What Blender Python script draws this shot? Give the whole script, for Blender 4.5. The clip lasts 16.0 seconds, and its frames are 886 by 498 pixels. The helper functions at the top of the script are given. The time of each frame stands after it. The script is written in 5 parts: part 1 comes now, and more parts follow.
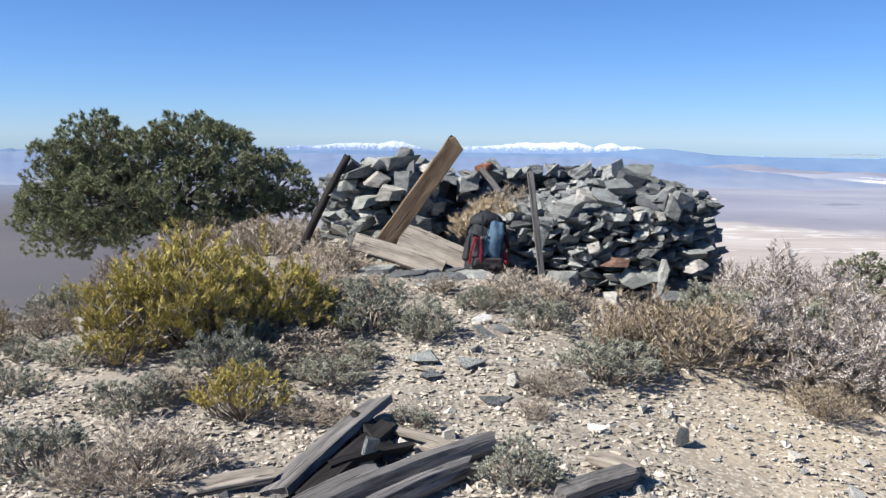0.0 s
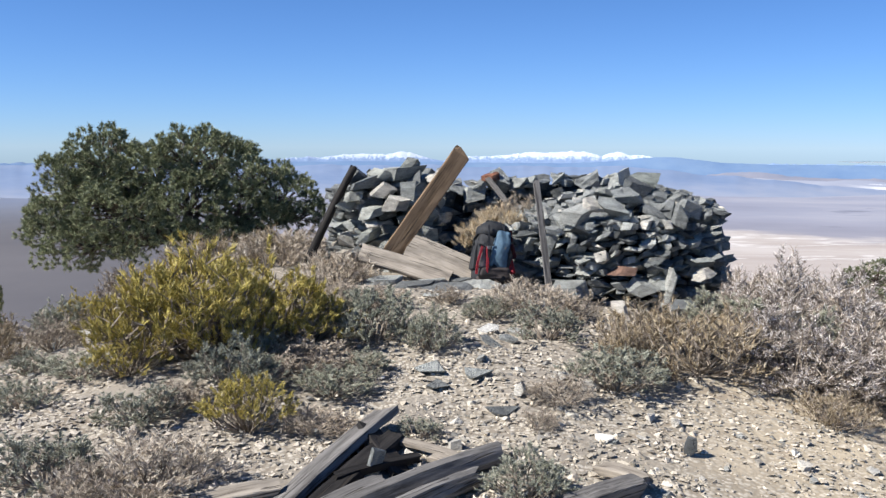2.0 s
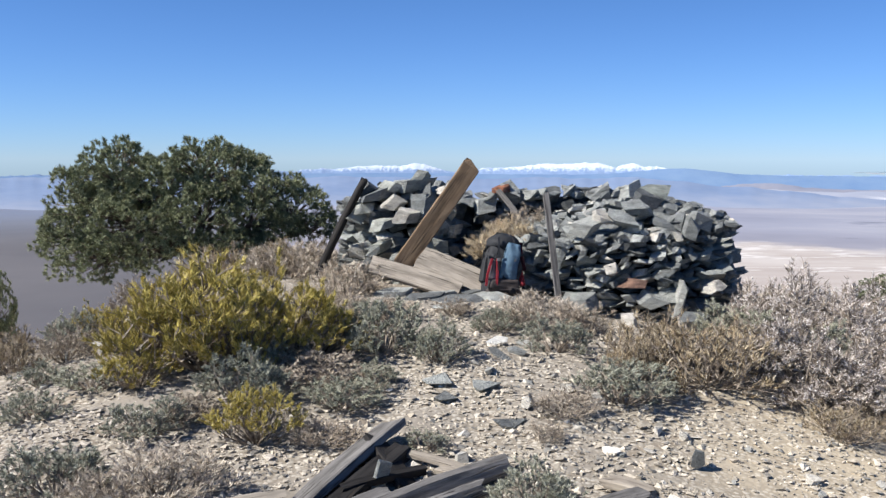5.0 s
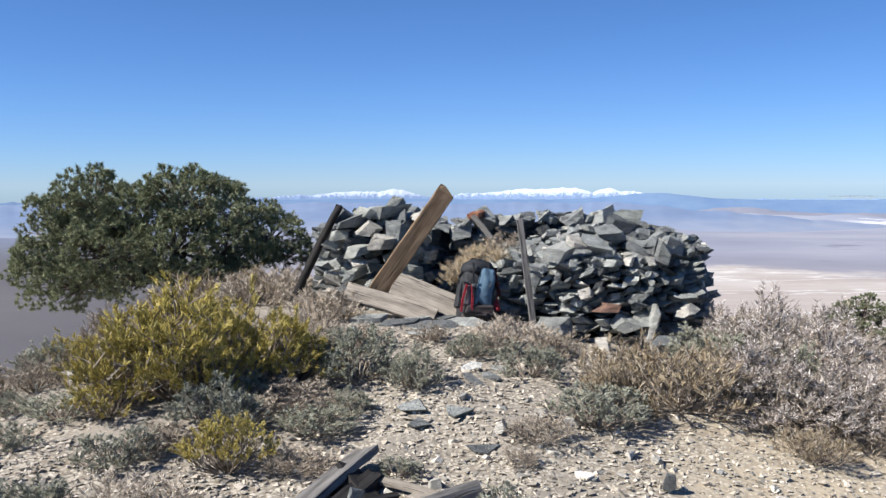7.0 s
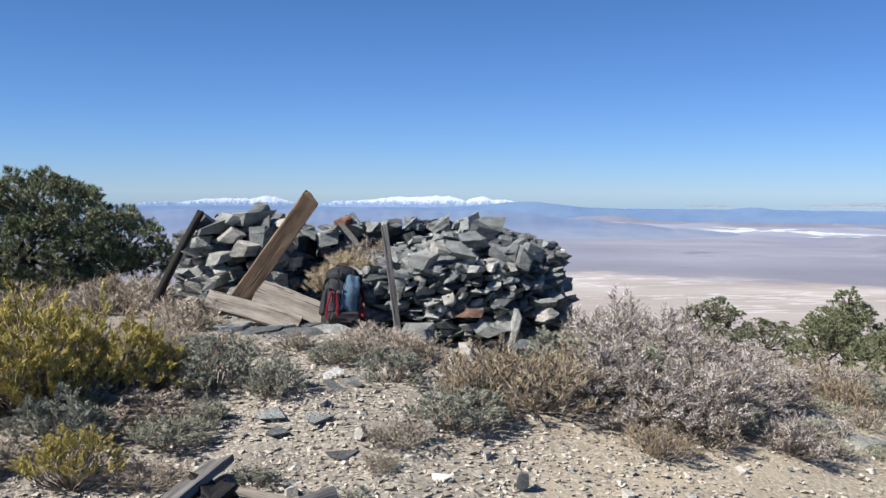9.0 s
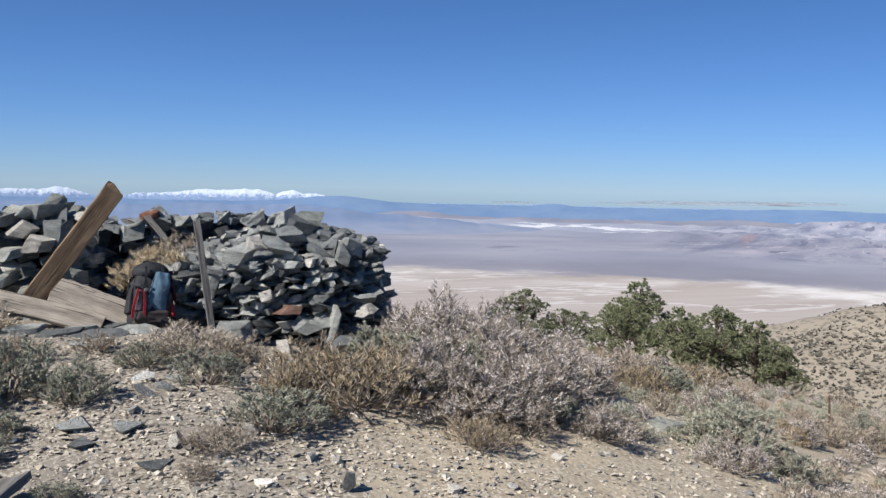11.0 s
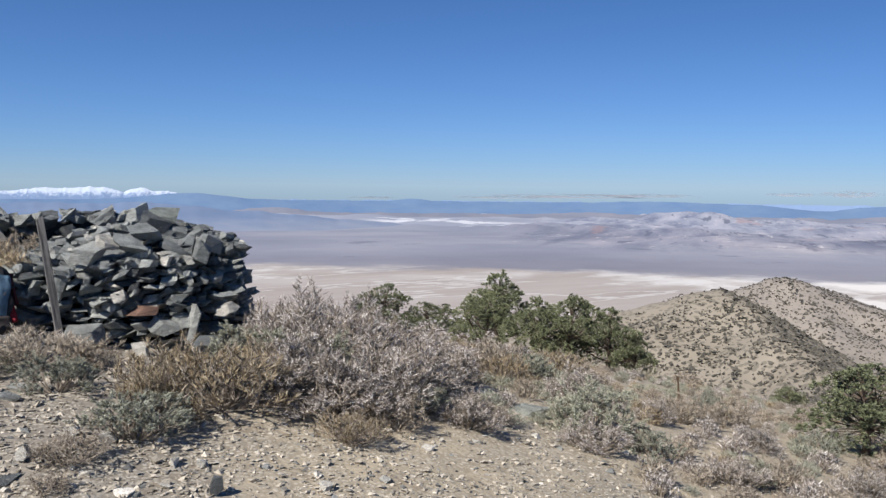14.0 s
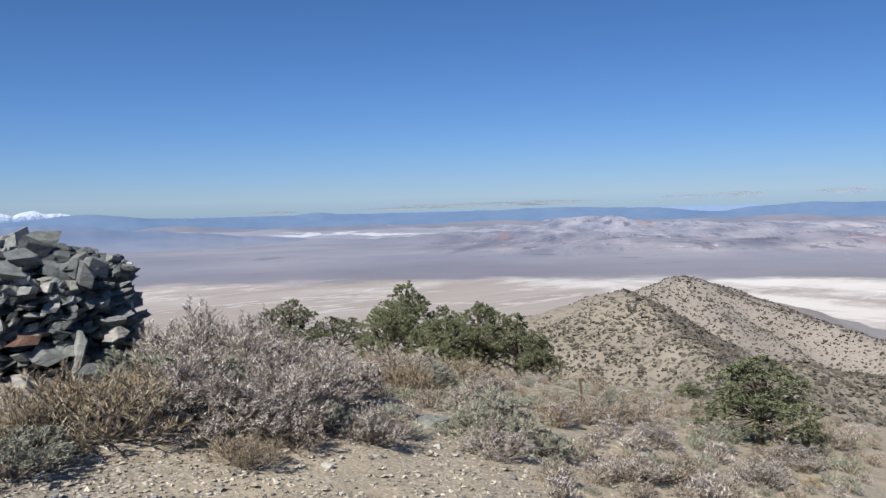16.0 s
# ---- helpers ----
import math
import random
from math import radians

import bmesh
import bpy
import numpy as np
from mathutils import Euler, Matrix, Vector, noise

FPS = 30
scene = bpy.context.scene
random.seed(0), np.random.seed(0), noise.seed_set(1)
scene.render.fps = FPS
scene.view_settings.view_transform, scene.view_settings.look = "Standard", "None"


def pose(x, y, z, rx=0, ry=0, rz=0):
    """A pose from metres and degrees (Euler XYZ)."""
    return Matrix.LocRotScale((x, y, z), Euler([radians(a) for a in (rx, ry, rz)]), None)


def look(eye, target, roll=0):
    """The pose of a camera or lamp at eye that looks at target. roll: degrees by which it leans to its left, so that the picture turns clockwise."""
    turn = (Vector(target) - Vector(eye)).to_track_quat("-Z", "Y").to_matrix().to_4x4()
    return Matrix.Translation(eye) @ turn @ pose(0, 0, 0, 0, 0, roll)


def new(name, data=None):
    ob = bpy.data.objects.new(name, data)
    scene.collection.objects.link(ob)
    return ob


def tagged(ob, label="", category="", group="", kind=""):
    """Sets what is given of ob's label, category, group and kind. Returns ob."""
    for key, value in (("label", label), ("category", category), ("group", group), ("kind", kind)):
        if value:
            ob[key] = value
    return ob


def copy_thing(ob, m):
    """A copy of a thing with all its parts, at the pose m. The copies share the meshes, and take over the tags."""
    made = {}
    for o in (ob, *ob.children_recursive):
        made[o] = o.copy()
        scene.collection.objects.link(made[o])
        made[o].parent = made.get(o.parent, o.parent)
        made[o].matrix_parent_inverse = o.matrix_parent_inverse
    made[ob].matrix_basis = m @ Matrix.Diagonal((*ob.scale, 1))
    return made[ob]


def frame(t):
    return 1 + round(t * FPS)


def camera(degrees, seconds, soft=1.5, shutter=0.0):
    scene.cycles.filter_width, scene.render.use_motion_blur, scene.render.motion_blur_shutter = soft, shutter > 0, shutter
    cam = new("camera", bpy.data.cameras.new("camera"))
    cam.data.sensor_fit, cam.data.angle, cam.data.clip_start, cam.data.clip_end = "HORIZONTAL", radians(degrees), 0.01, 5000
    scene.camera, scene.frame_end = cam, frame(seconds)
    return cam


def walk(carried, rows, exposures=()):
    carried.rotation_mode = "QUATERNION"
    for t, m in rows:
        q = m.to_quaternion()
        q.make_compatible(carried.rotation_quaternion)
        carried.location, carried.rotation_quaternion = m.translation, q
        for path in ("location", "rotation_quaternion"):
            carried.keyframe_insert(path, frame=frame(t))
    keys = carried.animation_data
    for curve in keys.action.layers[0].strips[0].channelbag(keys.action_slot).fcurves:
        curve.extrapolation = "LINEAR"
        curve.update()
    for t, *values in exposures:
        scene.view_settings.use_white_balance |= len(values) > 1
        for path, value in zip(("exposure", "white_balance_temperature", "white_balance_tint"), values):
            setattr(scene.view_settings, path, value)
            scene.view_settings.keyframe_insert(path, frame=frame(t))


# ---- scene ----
cam = camera(54.43, 16.0, soft=1.4)

# seconds, eye (x, y, z), heading to the right of +y, pitch, roll in degrees
PATH = [
    (0.0, -0.018, -0.005, 1.701, 0.56, -7.38, 0.61),
    (0.5, -0.021, -0.005, 1.702, 0.25, -7.01, 0.62),
    (1.0, -0.017, -0.008, 1.701, -0.08, -7.29, 0.04),
    (1.5, -0.003, 0.002, 1.702, -0.11, -7.29, 0.06),
    (2.0, -0.000, 0.000, 1.700, 0.00, -6.71, 0.12),
    (2.5, -0.004, -0.009, 1.702, 0.70, -6.84, 0.15),
    (3.0, -0.012, -0.005, 1.702, 1.06, -7.68, 0.26),
    (3.5, 0.000, -0.014, 1.703, 0.98, -7.04, 0.52),
    (4.0, 0.027, -0.023, 1.707, 0.05, -6.60, 0.40),
    (4.2, 0.030, -0.023, 1.708, -0.70, -6.48, 0.24),
    (6.5, 0.065, -0.028, 1.714, -0.92, -4.71, -0.12),
    (7.0, 0.079, -0.050, 1.717, 0.51, -4.26, -0.24),
    (7.5, 0.102, -0.050, 1.713, 2.19, -3.93, 0.07),
    (8.0, 0.131, -0.049, 1.711, 4.11, -3.72, 0.31),
    (8.5, 0.157, -0.070, 1.709, 6.33, -3.79, 0.34),
    (9.0, 0.176, -0.090, 1.707, 8.85, -3.75, 0.24),
    (9.5, 0.160, -0.041, 1.710, 14.12, -3.58, -0.40),
    (10.0, 0.143, 0.001, 1.718, 17.09, -4.29, -0.31),
    (10.2, 0.137, 0.006, 1.716, 18.03, -4.36, 0.23),
    (12.3, 0.076, 0.053, 1.700, 24.13, -3.48, 0.20),
    (12.5, 0.070, 0.058, 1.698, 24.16, -3.46, 0.22),
    (13.0, 0.075, 0.077, 1.693, 25.25, -3.83, 0.12),
    (13.5, 0.070, 0.083, 1.695, 27.77, -4.22, -0.41),
    (14.0, 0.092, 0.077, 1.686, 30.72, -4.18, 0.49),
    (14.5, 0.115, 0.058, 1.694, 32.36, -3.07, -0.17),
    (15.0, 0.154, 0.054, 1.690, 34.13, -2.87, -0.48),
    (15.5, 0.187, 0.061, 1.687, 35.06, -3.32, -0.75),
    (16.0, 0.215, 0.057, 1.683, 36.86, -3.48, -1.41),
]
EXPOSURES = [(0.0, 0.83), (1.0, 0.83), (6.5, 0.79), (7.5, 0.77), (8.0, 0.66), (9.0, 0.62), (9.5, 0.62), (10.0, 0.44), (12.5, 0.42), (13.0, 0.41), (13.5, 0.42), (14.0, 0.32), (14.5, 0.25), (15.0, 0.26), (16.0, 0.27)]
walk(cam, [(t, pose(x, y, z, 90 + p, 0, -a) @ pose(0, 0, 0, 0, 0, r)) for t, x, y, z, a, p, r in PATH], EXPOSURES)

# ---- light ----
SUN_ELEVATION, SUN_HEADING = 42.0, -111.0      # heading to the right of +y
world = bpy.data.worlds.new("sky")
scene.world = world
world.use_nodes = True
wn, wl = world.node_tree.nodes, world.node_tree.links
sky = wn.new("ShaderNodeTexSky")
sky.sky_type = "NISHITA"
sky.sun_disc = False
sky.sun_elevation = radians(SUN_ELEVATION)
sky.sun_rotation = radians(SUN_HEADING)
sky.altitude = 2600
sky.air_density, sky.dust_density, sky.ozone_density = 1.15, 0.0, 4.0
wn["Background"].inputs["Strength"].default_value = 0.0615
tint = wn.new("ShaderNodeMix")
tint.data_type, tint.blend_type = "RGBA", "MULTIPLY"
tint.inputs[0].default_value = 1.0
where = wn.new("ShaderNodeTexCoord")
split = wn.new("ShaderNodeSeparateXYZ")
rise = wn.new("ShaderNodeValToRGB")
rise.color_ramp.elements[0].position, rise.color_ramp.elements[0].color = 0.0, (0.63, 0.85, 1.34, 1)
rise.color_ramp.elements[1].position, rise.color_ramp.elements[1].color = 0.30, (0.535, 0.835, 1.155, 1)
wl.new(where.outputs["Generated"], split.inputs[0])
wl.new(split.outputs["Z"], rise.inputs["Fac"])
wl.new(rise.outputs["Color"], tint.inputs[7])
wl.new(sky.outputs["Color"], tint.inputs[6])
deep = wn.new("ShaderNodeMix")
deep.data_type, deep.blend_type = "RGBA", "MULTIPLY"
deep.inputs[0].default_value = 1.0
away = wn.new("ShaderNodeValToRGB")
away.color_ramp.elements[0].position, away.color_ramp.elements[0].color = 0.0, (1, 1, 1, 1)
away.color_ramp.elements[1].position, away.color_ramp.elements[1].color = 0.9, (0.82, 0.835, 0.85, 1)
wl.new(split.outputs["X"], away.inputs["Fac"])
wl.new(tint.outputs[2], deep.inputs[6])
wl.new(away.outputs["Color"], deep.inputs[7])
wl.new(deep.outputs[2], wn["Background"].inputs["Color"])

sun = new("sun", bpy.data.lights.new("sun", "SUN"))
sun.data.energy, sun.data.angle, sun.data.color = 5.0, radians(0.53), (1.0, 0.95, 0.88)
a, e = radians(SUN_HEADING), radians(SUN_ELEVATION)
sun.matrix_world = look((math.sin(a) * math.cos(e) * 50, math.cos(a) * math.cos(e) * 50, math.sin(e) * 50), (0, 0, 0))


# ---- materials ----
class Mat:
    """A small node builder on one principled material."""

    def __init__(self, name, rough=0.85, spec=0.3):
        self.m = bpy.data.materials.new(name)
        self.m.use_nodes = True
        self.n, self.l = self.m.node_tree.nodes, self.m.node_tree.links
        self.b = self.n["Principled BSDF"]
        self.b.inputs["Roughness"].default_value = rough
        self.b.inputs["Specular IOR Level"].default_value = spec
        self.geo = self.n.new("ShaderNodeNewGeometry")
        self.tc = self.n.new("ShaderNodeTexCoord")

    def put(self, value, socket):
        if hasattr(value, "is_output"):
            self.l.new(value, socket)
        else:
            socket.default_value = value

    def coords(self, scale=(1, 1, 1), world=True):
        mp = self.n.new("ShaderNodeMapping")
        self.l.new(self.geo.outputs["Position"] if world else self.tc.outputs["Object"], mp.inputs["Vector"])
        mp.inputs["Scale"].default_value = scale
        return mp.outputs["Vector"]

    def noise(self, scale, detail=4, rough=0.55, at=None):
        t = self.n.new("ShaderNodeTexNoise")
        t.inputs["Scale"].default_value, t.inputs["Detail"].default_value, t.inputs["Roughness"].default_value = scale, detail, rough
        self.l.new(at if at is not None else self.geo.outputs["Position"], t.inputs["Vector"])
        return t.outputs["Fac"]

    def voronoi(self, scale, out="Distance", at=None, feature="F1"):
        t = self.n.new("ShaderNodeTexVoronoi")
        t.feature = feature
        t.inputs["Scale"].default_value = scale
        self.l.new(at if at is not None else self.geo.outputs["Position"], t.inputs["Vector"])
        return t.outputs[out]

    def ramp(self, fac, stops, smooth=False):
        r = self.n.new("ShaderNodeValToRGB")
        cr = r.color_ramp
        cr.interpolation = "EASE" if smooth else "LINEAR"
        while len(cr.elements) < len(stops):
            cr.elements.new(0.5)
        for el, (p, c) in zip(cr.elements, stops):
            el.position = p
            el.color = (*c, 1) if hasattr(c, "__len__") else (c, c, c, 1)
        self.put(fac, r.inputs["Fac"])
        return r.outputs["Color"]

    def mix(self, fac, c1, c2, mode="MIX"):
        x = self.n.new("ShaderNodeMix")
        x.data_type, x.blend_type = "RGBA", mode
        self.put(fac, x.inputs[0])
        for c, k in ((c1, 6), (c2, 7)):
            self.put(c if hasattr(c, "is_output") else (*c, 1), x.inputs[k])
        return x.outputs[2]

    def math(self, op, v1, v2=0.0, clamp=False):
        x = self.n.new("ShaderNodeMath")
        x.operation, x.use_clamp = op, clamp
        self.put(v1, x.inputs[0])
        self.put(v2, x.inputs[1])
        return x.outputs[0]

    def range(self, v, a, b, c=0.0, d=1.0):
        x = self.n.new("ShaderNodeMapRange")
        x.interpolation_type = "SMOOTHSTEP"
        self.put(v, x.inputs[0])
        for k, q in zip((1, 2, 3, 4), (a, b, c, d)):
            x.inputs[k].default_value = q
        return x.outputs[0]

    def axis(self, k):
        x = self.n.new("ShaderNodeSeparateXYZ")
        self.l.new(self.geo.outputs["Position"], x.inputs[0])
        return x.outputs[k]

    def island(self):
        return self.geo.outputs["Random Per Island"]

    def each(self):
        return self.n.new("ShaderNodeObjectInfo").outputs["Random"]

    def colour(self, c):
        self.put(c if hasattr(c, "is_output") else (*c, 1), self.b.inputs["Base Color"])
        return self

    def bump(self, height, strength=0.5, distance=0.01):
        x = self.n.new("ShaderNodeBump")
        x.inputs["Strength"].default_value, x.inputs["Distance"].default_value = strength, distance
        self.put(height, x.inputs["Height"])
        self.l.new(x.outputs["Normal"], self.b.inputs["Normal"])
        return self


def leaf_mat(name, stops, rough=0.75):
    m = Mat(name, rough, 0.2)
    c = m.ramp(m.island(), stops)
    tint = m.ramp(m.each(), [(0.0, (0.84, 0.84, 0.84)), (1.0, (1.12, 1.10, 1.06))])
    m.colour(m.mix(1.0, c, tint, "MULTIPLY"))
    return m.m


def stone_mat(name, stops, grain=0.25, island=False, relief=0.03, west=None):
    m = Mat(name, 0.8, 0.35)
    base = m.ramp(m.island() if island else m.each(), stops)
    at = m.coords((1, 1, 2.2))
    n1 = m.noise(7, 6, 0.65, at)
    n2 = m.noise(70, 5, 0.75, at)
    c = m.mix(1.0, base, m.ramp(n1, [(0.3, 1 - grain * 1.6), (0.7, 1 + grain * 1.2)]), "MULTIPLY")
    c = m.mix(1.0, c, m.ramp(n2, [(0.28, 0.62), (0.72, 1.38)]), "MULTIPLY")
    spots = m.range(m.noise(17, 4, 0.7), 0.60, 0.70)
    c = m.mix(m.math("MULTIPLY", spots, 0.45), c, (0.38, 0.37, 0.32))
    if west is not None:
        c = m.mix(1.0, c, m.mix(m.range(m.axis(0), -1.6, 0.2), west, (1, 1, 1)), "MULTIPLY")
    m.colour(c)
    m.bump(m.math("ADD", m.math("MULTIPLY", n1, 2.2), n2), 0.9, relief)
    return m.m


def wood_mat(name, c1, c2, c3, rough=0.85):
    m = Mat(name, rough, 0.2)
    at = m.coords((3.0, 46, 46), False)
    g1 = m.noise(1.0, 5, 0.65, at)
    at2 = m.coords((1.2, 14, 14), False)
    g2 = m.noise(1.6, 4, 0.6, at2)
    c = m.ramp(g1, [(0.30, c3), (0.48, c2), (0.70, c1)])
    c = m.mix(m.range(g2, 0.35, 0.65), c, m.mix(0.55, c, c2), "MIX")
    c = m.mix(1.0, c, m.ramp(m.noise(1.0, 4, 0.6, m.coords((2.2, 7, 7), False)), [(0.32, 0.55), (0.55, 1.0), (0.75, 1.18)]), "MULTIPLY")
    cracks = m.range(m.noise(1.0, 2, 0.5, m.coords((1.3, 70, 70), False)), 0.62, 0.68)
    c = m.mix(m.math("MULTIPLY", cracks, 0.8), c, (0.03, 0.025, 0.02))
    m.colour(c)
    m.bump(m.math("SUBTRACT", g1, cracks), 0.7, 0.006)
    return m.m


SLATE = stone_mat("slate", [(0.0, (0.11, 0.119, 0.122)), (0.35, (0.205, 0.217, 0.214)), (0.7, (0.31, 0.325, 0.31)), (0.93, (0.40, 0.415, 0.39)), (1.0, (0.50, 0.49, 0.45))])
PALE_STONE = stone_mat("pale_quartzite", [(0.0, (0.44, 0.42, 0.37)), (1.0, (0.62, 0.59, 0.53))], 0.32)
RUST_STONE = stone_mat("rusty_stone", [(0.0, (0.14, 0.085, 0.066)), (1.0, (0.21, 0.125, 0.09))], 0.35)
# near-black, so the shade between the laid stones is in the colour
CORE = stone_mat("shade_dark_rubble", [(0.0, (0.035, 0.038, 0.036)), (1.0, (0.05, 0.053, 0.05))])
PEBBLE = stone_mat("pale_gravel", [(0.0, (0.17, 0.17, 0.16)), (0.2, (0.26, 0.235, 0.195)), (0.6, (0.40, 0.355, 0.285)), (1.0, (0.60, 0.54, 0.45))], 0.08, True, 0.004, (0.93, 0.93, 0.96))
LOOSE = stone_mat("loose_stone", [(0.0, (0.15, 0.16, 0.155)), (0.2, (0.30, 0.30, 0.28)), (0.4, (0.48, 0.45, 0.39)), (1.0, (0.70, 0.66, 0.59))], 0.12, False, 0.008)
WOOD_BROWN = wood_mat("weathered_brown_wood", (0.30, 0.22, 0.145), (0.19, 0.13, 0.08), (0.06, 0.042, 0.03))
WOOD_PALE = wood_mat("sun_bleached_wood", (0.41, 0.37, 0.315), (0.30, 0.265, 0.22), (0.12, 0.102, 0.085))
WOOD_GREY = wood_mat("grey_weathered_wood", (0.26, 0.25, 0.24), (0.145, 0.138, 0.132), (0.025, 0.023, 0.022))
WOOD_DARK = wood_mat("charred_wood", (0.045, 0.042, 0.04), (0.024, 0.022, 0.021), (0.010, 0.009, 0.009))
BARK = wood_mat("pine_bark", (0.20, 0.16, 0.12), (0.12, 0.09, 0.07), (0.05, 0.04, 0.03))

SAGE = leaf_mat("sage_leaf", [(0.0, (0.15, 0.16, 0.12)), (0.5, (0.30, 0.31, 0.245)), (1.0, (0.47, 0.475, 0.395))])
RABBIT = leaf_mat("rabbitbrush_blade", [(0.0, (0.20, 0.165, 0.045)), (0.45, (0.38, 0.32, 0.085)), (0.85, (0.53, 0.445, 0.13)), (1.0, (0.64, 0.54, 0.27))])
DRY = leaf_mat("dry_twig_tip", [(0.0, (0.16, 0.132, 0.10)), (0.5, (0.33, 0.28, 0.225)), (1.0, (0.56, 0.50, 0.42))])
STRAW = leaf_mat("straw_blade", [(0.0, (0.40, 0.315, 0.21)), (0.6, (0.61, 0.51, 0.36)), (1.0, (0.75, 0.67, 0.52))])
GOLD = leaf_mat("golden_dry_leaf", [(0.0, (0.13, 0.095, 0.06)), (0.5, (0.31, 0.245, 0.155)), (0.85, (0.45, 0.385, 0.27)), (1.0, (0.60, 0.54, 0.45))])
BLEACHED = leaf_mat("bleached_dry_leaf", [(0.0, (0.20, 0.165, 0.13)), (0.5, (0.42, 0.365, 0.30)), (1.0, (0.66, 0.60, 0.51))])
WHITE = leaf_mat("pale_fluffy_tip", [(0.0, (0.11, 0.09, 0.08)), (0.4, (0.28, 0.243, 0.22)), (0.72, (0.56, 0.515, 0.48)), (1.0, (0.82, 0.785, 0.76))])
TWIG = leaf_mat("grey_twig", [(0.0, (0.12, 0.10, 0.08)), (0.6, (0.25, 0.21, 0.17)), (1.0, (0.41, 0.36, 0.30))])
NEEDLE = leaf_mat("pine_needle", [(0.0, (0.083, 0.10, 0.054)), (0.5, (0.172, 0.195, 0.107)), (0.9, (0.285, 0.31, 0.185)), (1.0, (0.42, 0.41, 0.28))], 0.55)
FAR_SCRUB = leaf_mat("far_brush", [(0.0, (0.085, 0.08, 0.065)), (1.0, (0.165, 0.15, 0.125))])


def ground_material():
    m = Mat("desert_ground", 0.95, 0.15)
    x, y, z = m.axis(0), m.axis(1), m.axis(2)
    r = m.math("SQRT", m.math("ADD", m.math("MULTIPLY", x, x), m.math("MULTIPLY", y, y)))
    # the summit: tan soil under pale gravel
    soil = m.ramp(m.noise(1.1, 6, 0.6), [(0.3, (0.20, 0.18, 0.152)), (0.7, (0.30, 0.27, 0.23))])
    sandy = m.range(m.math("ADD", m.math("MULTIPLY", y, -0.25), x), -0.6, 1.2)
    soil = m.mix(m.math("MULTIPLY", sandy, 0.85), soil, m.ramp(m.noise(2.3, 5, 0.6), [(0.3, (0.45, 0.375, 0.26)), (0.7, (0.58, 0.49, 0.355))]))
    cell = m.voronoi(34, "Color")
    grey = m.n.new("ShaderNodeSeparateColor")
    m.l.new(cell, grey.inputs[0])
    grit = m.ramp(grey.outputs[0], [(0.0, (0.20, 0.185, 0.16)), (0.35, (0.38, 0.35, 0.295)), (1.0, (0.58, 0.54, 0.465))])
    d = m.voronoi(34)
    grit = m.mix(m.range(d, 0.35, 0.65), grit, (0.21, 0.18, 0.14))
    cover = m.range(m.noise(1.7, 5, 0.65), 0.32, 0.56)
    near = m.mix(m.math("MULTIPLY", cover, m.math("SUBTRACT", 0.72, m.math("MULTIPLY", sandy, 0.22))), soil, grit)
    litter = m.range(m.noise(2.6, 6, 0.7), 0.55, 0.68)
    near = m.mix(m.math("MULTIPLY", litter, 0.45), near, (0.20, 0.155, 0.11))
    # the mountainside: tan with dark scrub
    flank = m.ramp(m.noise(0.06, 6, 0.6), [(0.3, (0.245, 0.213, 0.168)), (0.7, (0.32, 0.282, 0.226))])
    scrub = m.range(m.voronoi(0.62), 0.34, 0.46, 1.0, 0.0)
    flank = m.mix(m.math("MULTIPLY", scrub, 0.5), flank, (0.10, 0.095, 0.075))
    # the farther hill is greyed by distance, its haze mixed into the colour
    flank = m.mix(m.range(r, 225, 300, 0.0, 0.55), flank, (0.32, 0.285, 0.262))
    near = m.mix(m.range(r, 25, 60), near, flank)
    # the valley: sage plain with mauve haze painted in, white playa, low rocky hills
    stretch = m.coords((0.0016, 0.0016, 0.0016))
    n = m.noise(1.0, 7, 0.62, stretch)
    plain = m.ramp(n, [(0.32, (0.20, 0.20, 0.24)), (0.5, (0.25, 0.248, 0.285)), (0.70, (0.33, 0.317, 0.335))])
    # the plain pales with distance: haze put into its colour
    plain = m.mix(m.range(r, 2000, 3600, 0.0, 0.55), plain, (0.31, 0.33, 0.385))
    dark = m.range(m.noise(3.4, 5, 0.6, stretch), 0.62, 0.70)
    plain = m.mix(m.math("MULTIPLY", dark, 0.55), plain, (0.105, 0.11, 0.145))
    pale = m.range(m.noise(2.3, 6, 0.65, m.coords((0.0012, 0.0030, 0.002))), 0.66, 0.74)
    plain = m.mix(m.math("MULTIPLY", pale, 0.8), plain, (0.66, 0.62, 0.60))
    edge = m.math("MULTIPLY", m.math("SUBTRACT", m.noise(2.2, 5, 0.6, m.coords((0.0022, 0.0022, 0.002))), 0.5), 420)
    rr = m.math("ADD", r, edge)
    band = m.math("MULTIPLY", m.range(rr, 380, 500), m.range(rr, 1020, 1120, 1.0, 0.0))
    band = m.math("MULTIPLY", band, m.range(m.math("ADD", x, m.math("MULTIPLY", edge, 0.5)), -60, 160))
    streak = m.noise(1.0, 9, 0.70, m.coords((0.0025, 0.016, 0.01)))
    playa = m.ramp(streak, [(0.36, (0.34, 0.30, 0.275)), (0.52, (0.385, 0.345, 0.318)), (0.68, (0.42, 0.385, 0.358)), (0.82, (0.52, 0.49, 0.465))])
    line = m.math("ABSOLUTE", m.math("SUBTRACT", m.noise(1.0, 5, 0.55, m.coords((0.0022, 0.0075, 0.01))), 0.5))
    playa = m.mix(m.range(line, 0.003, 0.012, 0.5, 0.0), playa, (0.66, 0.645, 0.625))
    shore = m.math("MULTIPLY", m.range(rr, 880, 985), m.range(m.noise(1.0, 6, 0.65, m.coords((0.009, 0.013, 0.01))), 0.42, 0.60))
